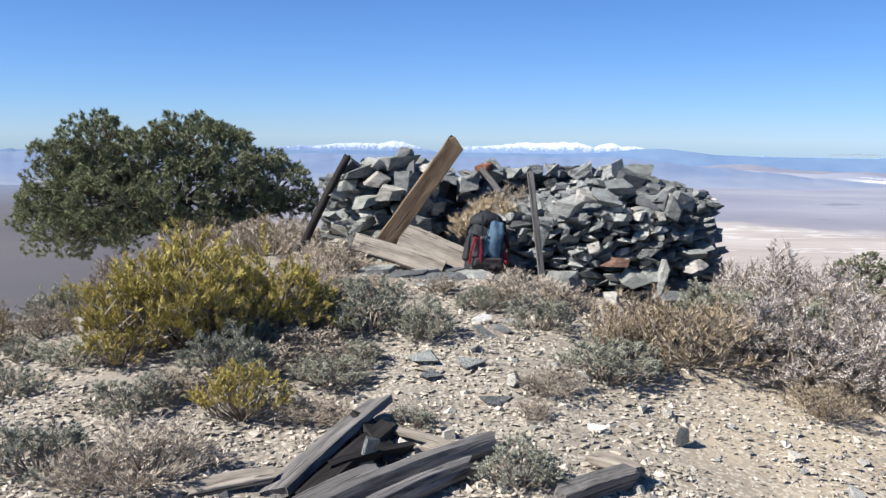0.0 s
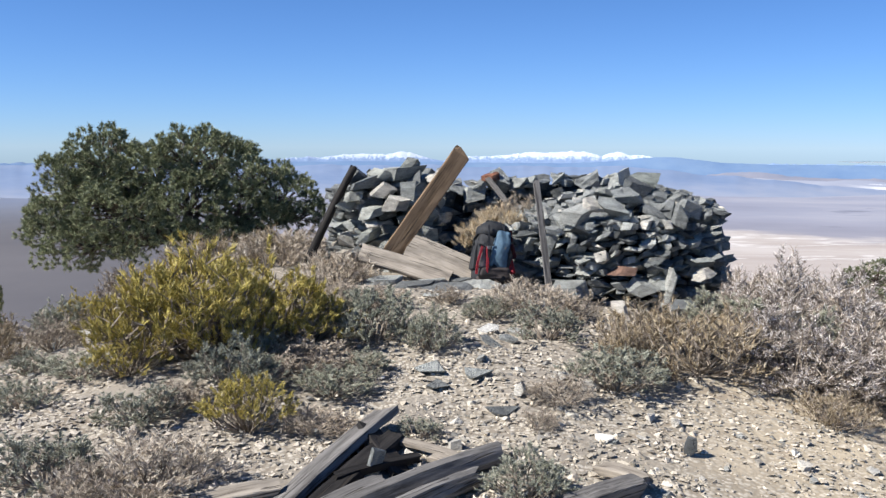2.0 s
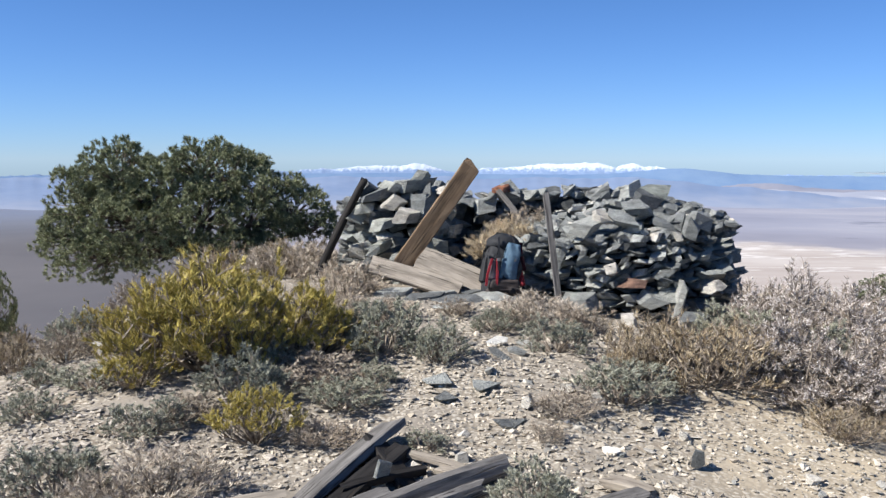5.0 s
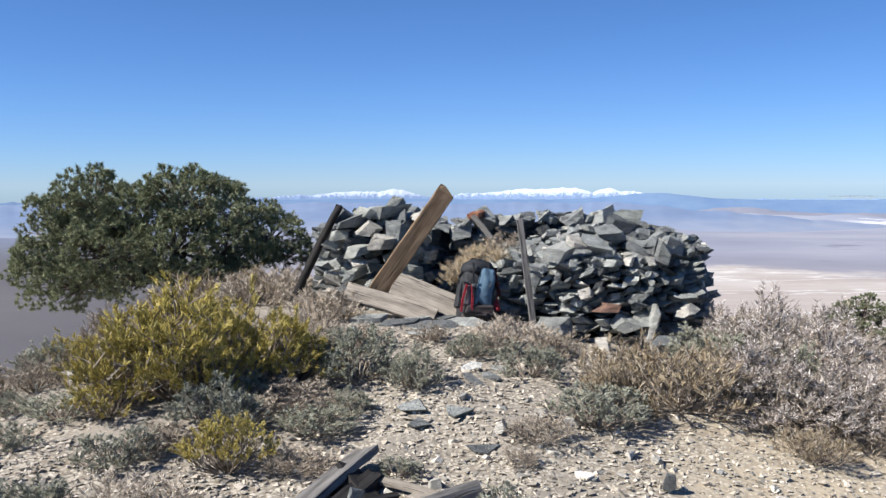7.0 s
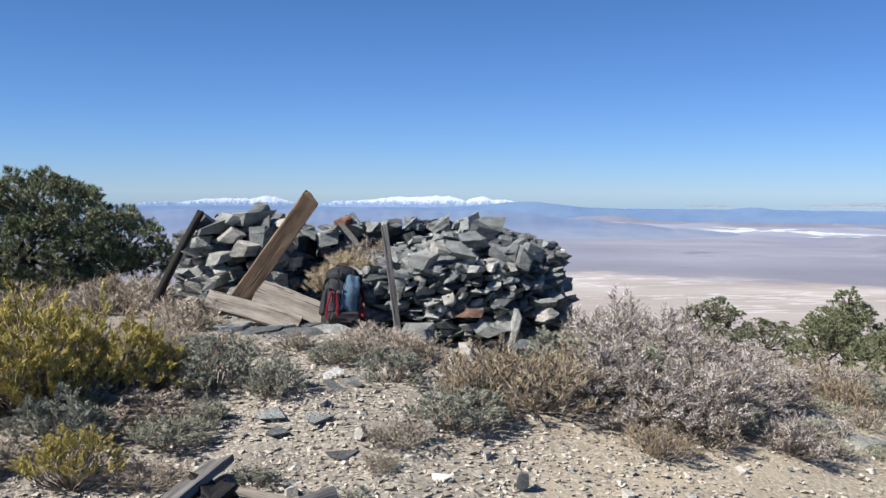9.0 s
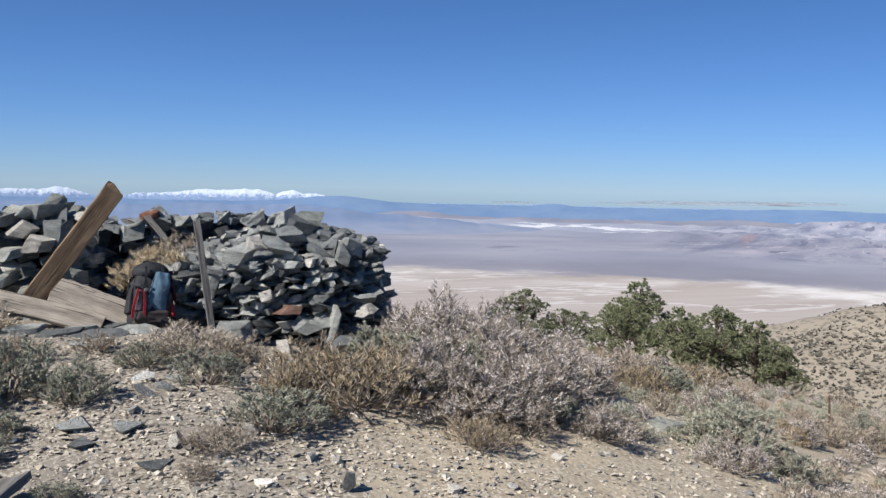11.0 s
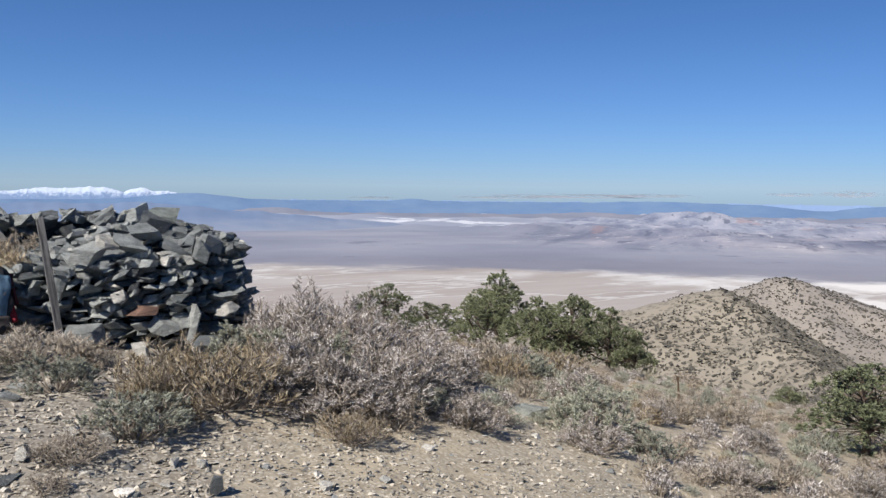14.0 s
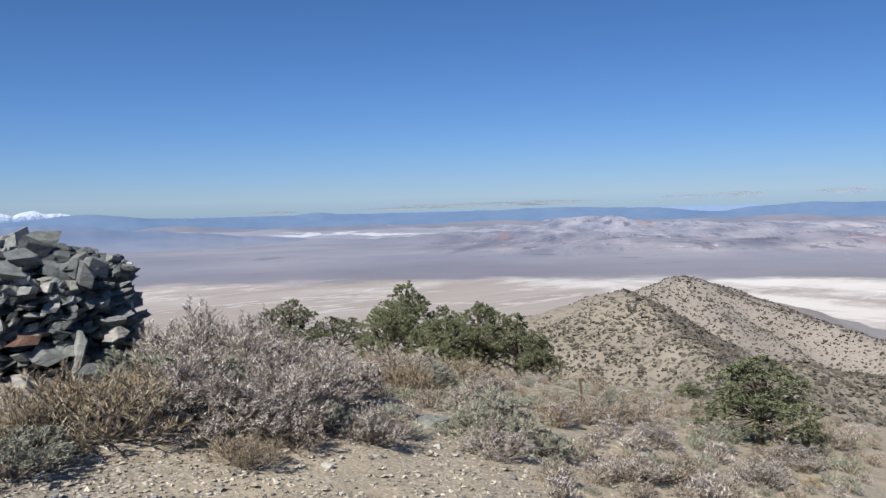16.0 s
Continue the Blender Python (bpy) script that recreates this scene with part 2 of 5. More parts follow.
    side = m.math("DIVIDE", x, m.math("MAXIMUM", y, 1.0))
    playa = m.mix(m.math("MULTIPLY", shore, m.range(side, 0.40, 1.1, 0.22, 0.8)), playa, (0.64, 0.625, 0.605))
    bright = m.math("MULTIPLY", m.range(side, 0.95, 1.45), m.range(m.noise(1.0, 7, 0.7, m.coords((0.011, 0.006, 0.01))), 0.40, 0.56))
    playa = m.mix(m.math("MULTIPLY", bright, 0.8), playa, (0.74, 0.71, 0.67))
    plain = m.mix(band, plain, playa)
    # a far white playa, drawn out between the low hills
    wave = m.math("MULTIPLY", m.math("SUBTRACT", m.noise(5.0, 5, 0.65, stretch), 0.5), 0.5)
    lens = m.math("MULTIPLY", m.range(side, 0.46, 0.52), m.range(side, 0.66, 0.76, 1.0, 0.0))
    reach = m.math("ADD", r, m.math("MULTIPLY", wave, 1500))
    lens = m.math("MULTIPLY", lens, m.math("MULTIPLY", m.range(reach, 3460, 3500), m.range(reach, 3660, 3700, 1.0, 0.0)))
    plain = m.mix(m.math("MULTIPLY", lens, 0.9), plain, (0.62, 0.60, 0.60))
    track = m.math("ADD", m.math("MULTIPLY", m.math("SUBTRACT", side, 0.594), 4900), m.math("ADD", 2850, m.math("MULTIPLY", wave, 500)))
    arm = m.math("MULTIPLY", m.range(m.math("ABSOLUTE", m.math("SUBTRACT", r, track)), 40, 75, 1.0, 0.0), m.math("MULTIPLY", m.range(side, 0.58, 0.63), m.range(side, 0.70, 0.75, 1.0, 0.0)))
    plain = m.mix(m.math("MULTIPLY", arm, 0.8), plain, (0.60, 0.58, 0.58))
    dust = m.math("MULTIPLY", m.range(m.noise(9.0, 5, 0.7, m.coords((0.0016, 0.0011, 0.002))), 0.60, 0.68), m.range(side, 0.6, 0.95))
    dust = m.math("MULTIPLY", dust, m.range(r, 1500, 2000))
    plain = m.mix(m.math("MULTIPLY", dust, 0.6), plain, (0.52, 0.48, 0.45))
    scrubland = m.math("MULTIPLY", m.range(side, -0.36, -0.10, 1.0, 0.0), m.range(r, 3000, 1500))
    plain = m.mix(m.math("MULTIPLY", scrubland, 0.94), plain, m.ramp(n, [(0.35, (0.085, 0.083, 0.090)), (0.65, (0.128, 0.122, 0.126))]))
    # blue-grey haze painted over the far plain on the left
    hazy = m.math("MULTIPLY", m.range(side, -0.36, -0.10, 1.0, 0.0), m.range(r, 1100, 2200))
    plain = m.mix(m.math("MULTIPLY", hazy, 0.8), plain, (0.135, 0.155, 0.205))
    # rocky hills: dark knolls, pale washes and a reddish slope, drawn out away from the summit
    turned = m.n.new("ShaderNodeMapping")
    turned.inputs["Rotation"].default_value = (0, 0, radians(48))
    m.l.new(m.geo.outputs["Position"], turned.inputs["Vector"])
    long = m.n.new("ShaderNodeMapping")
    long.inputs["Scale"].default_value = (0.011, 0.0024, 0.004)
    m.l.new(turned.outputs["Vector"], long.inputs["Vector"])
    at = long.outputs["Vector"]
    rough = m.math("MULTIPLY", m.range(side, 0.60, 0.95), m.range(r, 1350, 1800))
    tone = m.ramp(m.noise(0.8, 6, 0.65, at), [(0.36, (0.60, 0.62, 0.70)), (0.5, (1.02, 1.0, 1.0)), (0.64, (1.42, 1.30, 1.22))])
    plain = m.mix(rough, plain, m.mix(1.0, plain, tone, "MULTIPLY"))
    knoll = m.range(m.noise(1.9, 5, 0.7, at), 0.57, 0.63)
    plain = m.mix(m.math("MULTIPLY", m.math("MULTIPLY", knoll, rough), 0.75), plain, (0.105, 0.115, 0.155))
    wash = m.range(m.noise(3.1, 6, 0.7, at), 0.615, 0.66)
    plain = m.mix(m.math("MULTIPLY", m.math("MULTIPLY", wash, rough), 0.8), plain, (0.58, 0.53, 0.50))
    red = m.range(m.noise(0.55, 4, 0.6, at), 0.60, 0.68)
    plain = m.mix(m.math("MULTIPLY", m.math("MULTIPLY", red, rough), 0.5), plain, (0.34, 0.22, 0.20))
    # past 1000 m brightened and blued, as distance haze would
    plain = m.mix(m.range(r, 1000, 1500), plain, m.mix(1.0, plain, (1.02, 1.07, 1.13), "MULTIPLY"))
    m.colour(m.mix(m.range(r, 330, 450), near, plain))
    fine = m.math("ADD", m.math("MULTIPLY", m.noise(38, 5, 0.7), 1.0), m.math("MULTIPLY", d, -1.2))
    m.bump(fine, 0.4, 0.008)
    return m.m


GROUND = ground_material()


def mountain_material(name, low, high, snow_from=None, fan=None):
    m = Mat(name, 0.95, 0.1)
    # low and high are rock tones with the distance haze already painted in
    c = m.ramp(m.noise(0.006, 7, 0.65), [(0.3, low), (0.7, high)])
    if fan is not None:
        # the foot fades towards the plain's tone: low haze put into the colour
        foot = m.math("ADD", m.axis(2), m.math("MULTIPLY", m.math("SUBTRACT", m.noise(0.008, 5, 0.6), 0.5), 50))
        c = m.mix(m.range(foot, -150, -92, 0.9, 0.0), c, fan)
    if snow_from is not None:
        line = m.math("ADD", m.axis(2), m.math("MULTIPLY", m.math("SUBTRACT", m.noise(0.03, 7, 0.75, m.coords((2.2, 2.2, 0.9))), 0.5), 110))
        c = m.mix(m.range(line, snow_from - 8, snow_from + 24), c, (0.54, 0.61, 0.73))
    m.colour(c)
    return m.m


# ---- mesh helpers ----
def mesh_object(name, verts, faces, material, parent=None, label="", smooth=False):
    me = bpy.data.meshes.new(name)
    me.from_pydata(verts, [], faces)
    me.materials.append(material)
    if smooth:
        me.polygons.foreach_set("use_smooth", [True] * len(me.polygons))
    ob = new(name, me)
    ob.parent = parent
    if label:
        ob["label"] = label
    return ob


def part(name, bm, material, parent, label="", smooth=False):
    me = bpy.data.meshes.new(name)
    bm.to_mesh(me)
    bm.free()
    me.materials.append(material)
    if smooth:
        me.polygons.foreach_set("use_smooth", [True] * len(me.polygons))
    ob = new(name, me)
    ob.parent = parent
    if label:
        ob["label"] = label
    return ob


def share(name, me, m, parent=None):
    ob = new(name, me)
    ob.parent = parent
    ob.matrix_basis = m
    return ob


def empty(name, at=(0, 0, 0)):
    ob = new(name)
    ob.location = at
    return ob


def scaled(m, sx, sy, sz):
    return m @ Matrix.Diagonal((sx, sy, sz, 1))


def rock_data(name, rng, flat, material):
    """An angular broken stone, about 1 x 1 x 1: flat ones are slabs, the others blocks."""
    bm = bmesh.new()
    if flat:
        n = rng.choice((4, 5, 5, 6, 6))
        turn = rng.uniform(0, 6.28)
        shape = [(2 * math.pi * (k + rng.uniform(-0.34, 0.34)) / n + turn, rng.uniform(0.40, 0.60)) for k in range(n)]
        lean = (rng.uniform(-0.25, 0.25), rng.uniform(-0.25, 0.25))
        wedge = rng.uniform(-0.75, 0.75)
        low = rng.random() < 0.5
        for z in (-0.5, 0.5):
            s = rng.uniform(0.92, 1.04) if (z < 0) == low else rng.choice((rng.uniform(0.55, 0.8), rng.uniform(0.78, 0.98), rng.uniform(0.9, 1.04)))
            for g, q in shape:
                j = rng.uniform(0.84, 1.10)
                x, y = q * s * j * math.cos(g), q * s * j * math.sin(g)
                bm.verts.new((x + lean[0] * z, y + lean[1] * z, z * (1 + wedge * x) + rng.uniform(-0.13, 0.13)))
    else:
        for _ in range(11):
            v = Vector((rng.gauss(0, 1), rng.gauss(0, 1), rng.gauss(0, 1))).normalized()
            w = max(abs(v.x), abs(v.y), abs(v.z))
            bm.verts.new(v * (0.5 / w ** 0.5) * rng.uniform(0.72, 1.05))
    bmesh.ops.convex_hull(bm, input=bm.verts)
    bmesh.ops.delete(bm, geom=[v for v in bm.verts if not v.link_faces], context="VERTS")
    me = bpy.data.meshes.new(name)
    bm.to_mesh(me)
    bm.free()
    me.materials.append(material)
    return me


def rock_pool(name, seed, count, flat, material):
    rng = random.Random(seed)
    return [rock_data(name, rng, flat if isinstance(flat, bool) else rng.random() < flat, material) for _ in range(count)]


SLABS = rock_pool("stone", 3, 44, 1.0, SLATE)
PALES = rock_pool("stone", 8, 8, 0.15, PALE_STONE)
RUSTS = rock_pool("stone", 9, 3, 0.6, RUST_STONE)
QUARTZ = rock_pool("stone", 10, 2, False, stone_mat("white_quartz", [(0.0, (0.74, 0.73, 0.69)), (1.0, (0.80, 0.79, 0.75))], 0.12))
LOOSES = rock_pool("stone", 12, 10, 0.3, LOOSE)


# ---- terrain ----
def smooth(a, b, x):
    t = np.clip((x - a) / (b - a), 0.0, 1.0)
    return t * t * (3 - 2 * t)


def knee(v, a, c, slope):
    """A parabola c*v*v up to a, and a straight slope past it."""
    v = np.maximum(v, 0.0)
    return np.where(v < a, c * v * v, c * a * a + slope * (v - a))


def summit(x, y):
    z = 0.30 * smooth(3.6, 7.6, y)
    z = z - 0.13 * smooth(7.3, 8.3, y) * (1 - smooth(9.2, 10.2, y)) * smooth(0.7, 1.3, x) * (1 - smooth(2.9, 3.6, x))
    z = z - knee(x, 5.0, 0.03, 0.25)
    z = z - knee(-x - 2.2, 2.5, 0.14, 0.70)
    z = z - knee(y - 11.5, 5.0, 0.03, 0.30) * (1 - 0.82 * smooth(4.0, 14.0, x))
    z = z - knee(-y - 6.0, 6.0, 0.02, 0.25)
    return z


def peak(x, y, heading, dist, top, slope, near_stretch, sway, east=1.0):
    """A rocky cone at that heading and distance, drawn out towards the summit."""
    g = np.radians(heading)
    dr = x * np.sin(g) + y * np.cos(g) - dist
    dt = x * np.cos(g) - y * np.sin(g)
    dt = np.where(dt > 0, dt * east, dt)
    dr = np.where(dr < 0, dr * near_stretch, dr * 0.8)
    gully = 1 + 0.10 * np.sin(np.arctan2(dr, dt) * 7 + sway) + 0.04 * np.sin(np.arctan2(dr, dt) * 17 + 2 * sway)
    return top - slope * np.sqrt(dr * dr + dt * dt + 10) * gully


def spur(x, y, p, q, slope):
    """A crest from p to q, each (heading, distance, height), with flanks of that slope."""
    (x0, y0), (x1, y1) = [(d * math.sin(radians(g)), d * math.cos(radians(g))) for g, d, _ in (p, q)]
    run = (x1 - x0) ** 2 + (y1 - y0) ** 2
    f = np.clip(((x - x0) * (x1 - x0) + (y - y0) * (y1 - y0)) / run, 0, 1)
    off = np.hypot(x - x0 - f * (x1 - x0), y - y0 - f * (y1 - y0))
    gully = 1 + 0.10 * np.sin(f * math.sqrt(run) * 0.22 + off * 0.05)
    return p[2] + (q[2] - p[2]) * f - slope * (np.sqrt(off * off + 9) - 3) * gully


def terrain(x, y):
    x, y = np.asarray(x, float), np.asarray(y, float)
    r = np.hypot(x, y)
    z = summit(x, y)
    w = smooth(34, 75, r)
    z = z * (1 - w) + (-6 - (r - 34) * 0.40) * w
    z = np.maximum(z, peak(x, y, 52.49, 340, -30.8, 0.345, 0.8, 0.4))
    z = np.maximum(z, peak(x, y, 48.92, 235, -23.9, 0.345, 0.7, 1.9, 2.1))
    for p, q, slope in (((52.49, 340, -32.0), (64.5, 300, -48.5), 0.42), ((64.5, 300, -48.5), (74, 280, -66), 0.42), ((48.92, 235, -25.2), (54.9, 172, -32.0), 0.62),
                        ((54.5, 118, -27.5), (58.9, 150, -27.4), 0.40), ((58.9, 150, -27.4), (64.2, 170, -32.2), 0.40), ((64.2, 170, -32.2), (72, 185, -42), 0.40)):
        z = np.maximum(z, spur(x, y, p, q, slope))
    floor = -100.0 - 52 * smooth(1100, 3600, r)
    g = np.degrees(np.arctan2(x, y))
    hills = (np.sin(x * 0.0041 + 1.2) + np.sin(y * 0.0052 + x * 0.0017) + np.sin((x - y) * 0.0093) * 0.6
             + np.sin(x * 0.019 + np.sin(y * 0.011)) * 0.35 + np.sin(y * 0.023 + x * 0.012) * 0.25)
    floor = floor + np.maximum(hills + 0.1, 0) * 8 * smooth(1400, 2300, r) * smooth(25, 42, g) * (1 - smooth(70, 85, g))
    floor = floor + np.maximum(hills - 0.2, 0) * 10 * smooth(1900, 2900, r) * (1 - smooth(25, 42, g))
    s = 6.0
    return floor + s * np.logaddexp(0, (z - floor) / s)


def height(x, y):
    return float(terrain(x, y)) + bumps(x, y)


def bumps(x, y):
    return 0.05 * noise.noise((x * 0.9, y * 0.9, 0.0)) + 0.022 * noise.noise((x * 2.7, y * 2.7, 5.0))


def build_ground():
    fine = np.radians(np.arange(-50, 80, 0.7))
    coarse = np.radians(np.arange(80, 310, 4.0))
    angles = np.concatenate([fine, coarse])
    radii = [0.25]
    while radii[-1] < 4920:
        radii.append(min(4925, radii[-1] * (1.014 if 70 < radii[-1] < 370 else 1.042) + 0.02))
    verts, faces, n = [(0, 0, height(0, 0))], [], len(angles)
    for r in radii:
        xs, ys = r * np.sin(angles), r * np.cos(angles)
        zs = terrain(xs, ys)
        for x, y, z in zip(xs, ys, zs):
            k = bumps(x, y) if r < 60 else 0.0
            if 60 < r < 420:
                k = 1.6 * noise.noise((x * 0.05, y * 0.05, 1.0)) + 0.7 * noise.noise((x * 0.16, y * 0.16, 2.0))
            if r > 1350 and y > 0:
                v = noise.fractal((x * 0.0021, y * 0.0021, 3.0), 0.9, 2.1, 6)
                k = max(0.0, v - 0.05) * (34 if x > 0.62 * y else 14) * float(smooth(1400, 2500, r))
            verts.append((x, y, z + k))
    for k in range(n):
        faces.append((0, 1 + (k + 1) % n, 1 + k))
    for j in range(len(radii) - 1):
        for k in range(n):
            p, q = 1 + j * n + k, 1 + j * n + (k + 1) % n
            faces.append((p, q, q + n, p + n))
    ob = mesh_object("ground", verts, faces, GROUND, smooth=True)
    return tagged(ob, "tan stony summit ground falling to a pale desert valley", "ground", kind="structure")


ground = build_ground()


def ridge(name, label, dist, depth, line, material, seed, z_foot=-158.0, step=0.25, last=90, soft=2.0):
    """A far range: its crest follows line(heading in degrees) as an angle over the horizon."""
    rows, verts, faces = 9, [], []
    heads = np.arange(-60, last, step)
    for g in heads:
        top = 1.7 + dist * math.tan(radians(line(g)))
        broad = 1.7 + dist * math.tan(radians(sum(line(g + k) for k in (-2.4, -1.6, -0.8, 0, 0.8, 1.6, 2.4)) / 7))
        for k in range(rows):
            f = k / (rows - 1)
            d = dist - depth * (1 - f)
            q = noise.noise((g * 0.22 + seed, f * 2.5, seed)) * 0.10
            z = z_foot + (broad + (top - broad) * f ** 4 - z_foot) * min(1.0, max(0.0, f ** 1.25 + q * f * (1 - f) * soft))
            verts.append((d * math.sin(radians(g)), d * math.cos(radians(g)), z))
    for j in range(len(heads) - 1):
        for k in range(rows - 1):
            p = j * rows + k
            faces.append((p, p + rows, p + rows + 1, p + 1))
    return tagged(mesh_object(name, verts, faces, material, smooth=True), label, "mountains", kind="structure")


def jag(g, seed, size):
    return size * (noise.noise((g * 0.7, seed, 0.0)) + 0.55 * noise.noise((g * 1.9, seed, 3.0)) + 0.35 * noise.noise((g * 4.7, seed, 6.0)))


def hump(g, centre, width, rise):
    return rise * math.exp(-((g - centre) / width) ** 2)


def snowy(g):
    top = -0.98
    for c, w, a in ((-9, 3.0, 0.34), (-5, 4.0, 0.56), (-2.8, 2.0, 0.68), (2.8, 2.5, 0.44), (6.6, 4.2, 0.70), (8.6, 2.4, 0.76), (11.3, 1.3, 0.70), (12.6, 1.8, 0.52)):
        top = max(top, -0.98 + hump(g, c, w, a))
    return top + jag(g * 1.4, 11.0, 0.10) + 0.05 * abs(noise.noise((g * 2.1, 2.0, 8.0)))


def blue(g):
    line = -1.00 + hump(g, 14.2, 3.2, 0.42) + hump(g, 28.6, 0.9, 0.16) + hump(g, 44.5, 3.0, 0.12) + hump(g, 60.2, 1.4, 0.14) + hump(g, 66, 4.5, 0.12) - hump(g, 54.2, 2.2, 0.34)
    return line + jag(g, 23.0, 0.045) + hump(g, -6, 8, 0.1)


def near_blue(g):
    return -1.80 + jag(g, 31.0, 0.09) + hump(g, 40.5, 2.5, 0.16) + hump(g, 58.6, 2.0, 0.22) + hump(g, 19.5, 2.2, 0.34) + hump(g, 8, 5, 0.15)


# the ranges' blues and mauves are air haze carried by the base colours
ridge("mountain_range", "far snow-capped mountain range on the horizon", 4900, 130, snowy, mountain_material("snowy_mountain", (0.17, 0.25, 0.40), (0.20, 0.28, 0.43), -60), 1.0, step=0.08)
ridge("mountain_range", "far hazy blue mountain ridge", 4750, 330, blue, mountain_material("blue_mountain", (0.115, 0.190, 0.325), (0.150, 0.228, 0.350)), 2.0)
ridge("mountain_range", "hazy mauve desert hills before the blue ridges", 4350, 160, near_blue, mountain_material("hazy_mauve_mountain", (0.165, 0.19, 0.255), (0.235, 0.235, 0.275)), 3.0)


def long_blue(g):
    fall = float(smooth(8, 36, g))
    return -1.18 - 1.75 * fall + jag(g * 0.3, 41.0, 0.20) * (1 - 0.6 * fall) + 0.12 * math.exp(-((g + 20) / 8) ** 2)


# fan here is the painted haze tone at the range's foot
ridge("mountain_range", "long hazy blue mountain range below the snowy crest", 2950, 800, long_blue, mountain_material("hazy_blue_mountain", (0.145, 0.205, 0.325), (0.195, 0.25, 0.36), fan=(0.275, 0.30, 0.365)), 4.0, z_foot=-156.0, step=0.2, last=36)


# ---- the ruined hut ----
def rest(x, y, lift=0.0):
    return height(x, y) + lift


def stone_at(parent, rng, m, size, pool=None):
    if pool is None:
        u = rng.random()
        pool = PALES if u > 0.955 else RUSTS if u > 0.952 else SLABS
    return share("stone", rng.choice(pool), scaled(m, *size), parent)


def lay_face(wall, rng, p0, p1, top, width=(0.09, 0.29), thick=(0.030, 0.072), pale=0.03, sink=0.08, lean=0.05):
    """Lays courses of broken slabs along the line p0 to p1 (outside on the right hand), up to top(s)."""
    p0, p1 = Vector((*p0, 0)), Vector((*p1, 0))
    run = (p1 - p0).length
    along = (p1 - p0).normalized()
    turn = math.degrees(math.atan2(along.y, along.x))
    inward = Vector((-along.y, along.x, 0))
    base = min(height(p0.x, p0.y), height(p1.x, p1.y)) - sink
    peak_z = max(top(k / 20) for k in range(21))
    z = base
    while z < peak_z:
        t = rng.uniform(*thick)
        s = rng.uniform(-0.12, 0.0)
        while s < run:
            w = min(rng.uniform(*width), max(0.12, run + 0.06 - s))
            mid = min(run, max(0.0, s + w / 2))
            zz = z + rng.uniform(-0.02, 0.02)
            tt = t * rng.uniform(0.62, 1.38) * (1 + 0.25 * max(0.0, zz - base - 0.3))
            if rng.random() > 0.025 and zz + tt * 0.5 < top(mid / run) and zz > height((p0 + along * mid).x, (p0 + along * mid).y) - 0.12:
                deep = rng.uniform(0.24, 0.36)
                at = p0 + along * (s + w / 2) + inward * (deep / 2 + rng.gauss(0, 0.045) + (rng.uniform(0.06, 0.16) if rng.random() < 0.12 else 0) + lean * (zz - base))
                m = Matrix.Translation((at.x, at.y, zz + tt / 2)) @ pose(0, 0, 0, rng.gauss(-7, 9 + 8 * (zz - base)), rng.gauss(0, 7 + 14 * (zz - base)), turn + rng.gauss(0, 20))
                u = rng.random()
                pool = PALES if u < pale and (w < 0.22 or pale > 0.1) else SLABS
                stone_at(wall, rng, m, (w * 1.05, deep, tt * 0.95), pool)
            s += w * rng.uniform(0.93, 1.02)
        z += t * 0.95


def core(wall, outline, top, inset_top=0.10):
    """The shade-dark rubble heart of a wall: a prism over the outline under top(x, y)."""
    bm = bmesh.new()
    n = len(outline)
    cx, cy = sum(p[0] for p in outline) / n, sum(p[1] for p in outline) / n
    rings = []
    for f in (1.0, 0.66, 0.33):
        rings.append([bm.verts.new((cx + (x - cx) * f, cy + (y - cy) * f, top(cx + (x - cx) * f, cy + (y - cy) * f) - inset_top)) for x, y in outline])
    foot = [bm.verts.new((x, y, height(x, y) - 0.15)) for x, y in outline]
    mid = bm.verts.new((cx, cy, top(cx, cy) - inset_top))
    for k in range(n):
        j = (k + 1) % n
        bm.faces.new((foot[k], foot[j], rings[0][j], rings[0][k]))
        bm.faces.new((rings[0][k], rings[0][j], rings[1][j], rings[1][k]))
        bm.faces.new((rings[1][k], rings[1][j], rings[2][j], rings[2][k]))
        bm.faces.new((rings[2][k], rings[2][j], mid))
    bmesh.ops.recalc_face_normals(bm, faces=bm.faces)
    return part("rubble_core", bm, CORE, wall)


def cap_stones(wall, rng, xs, ys, top, count, size=(0.18, 0.42), inside=None, tilt=16):
    """Loose slabs strewn over a broken wall top."""
    done = 0
    while done < count:
        x, y = rng.uniform(*xs), rng.uniform(*ys)
        if inside and not inside(x, y):
            continue
        done += 1
        w = rng.uniform(*size)
        t = rng.uniform(0.035, 0.075)
        slope = math.degrees(math.atan2(top(x, y + 0.1) - top(x, y - 0.1), 0.2))
        m = Matrix.Translation((x, y, top(x, y) - 0.05 + rng.uniform(-0.02, 0.05))) @ pose(0, 0, 0, rng.gauss(0, tilt) + slope * 0.6, rng.gauss(0, tilt), rng.uniform(0, 360))
        stone_at(wall, rng, m, (w, w * rng.uniform(0.6, 0.95), t))


LICHENS = rock_pool("stone", 17, 1, True, stone_mat("orange_lichen_stone", [(0.0, (0.25, 0.105, 0.06)), (1.0, (0.29, 0.12, 0.065))], 0.5))
# GREENS: slate brightened in its colour as if in full sun
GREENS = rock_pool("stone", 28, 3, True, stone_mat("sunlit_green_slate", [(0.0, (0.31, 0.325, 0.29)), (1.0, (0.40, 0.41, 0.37))]))
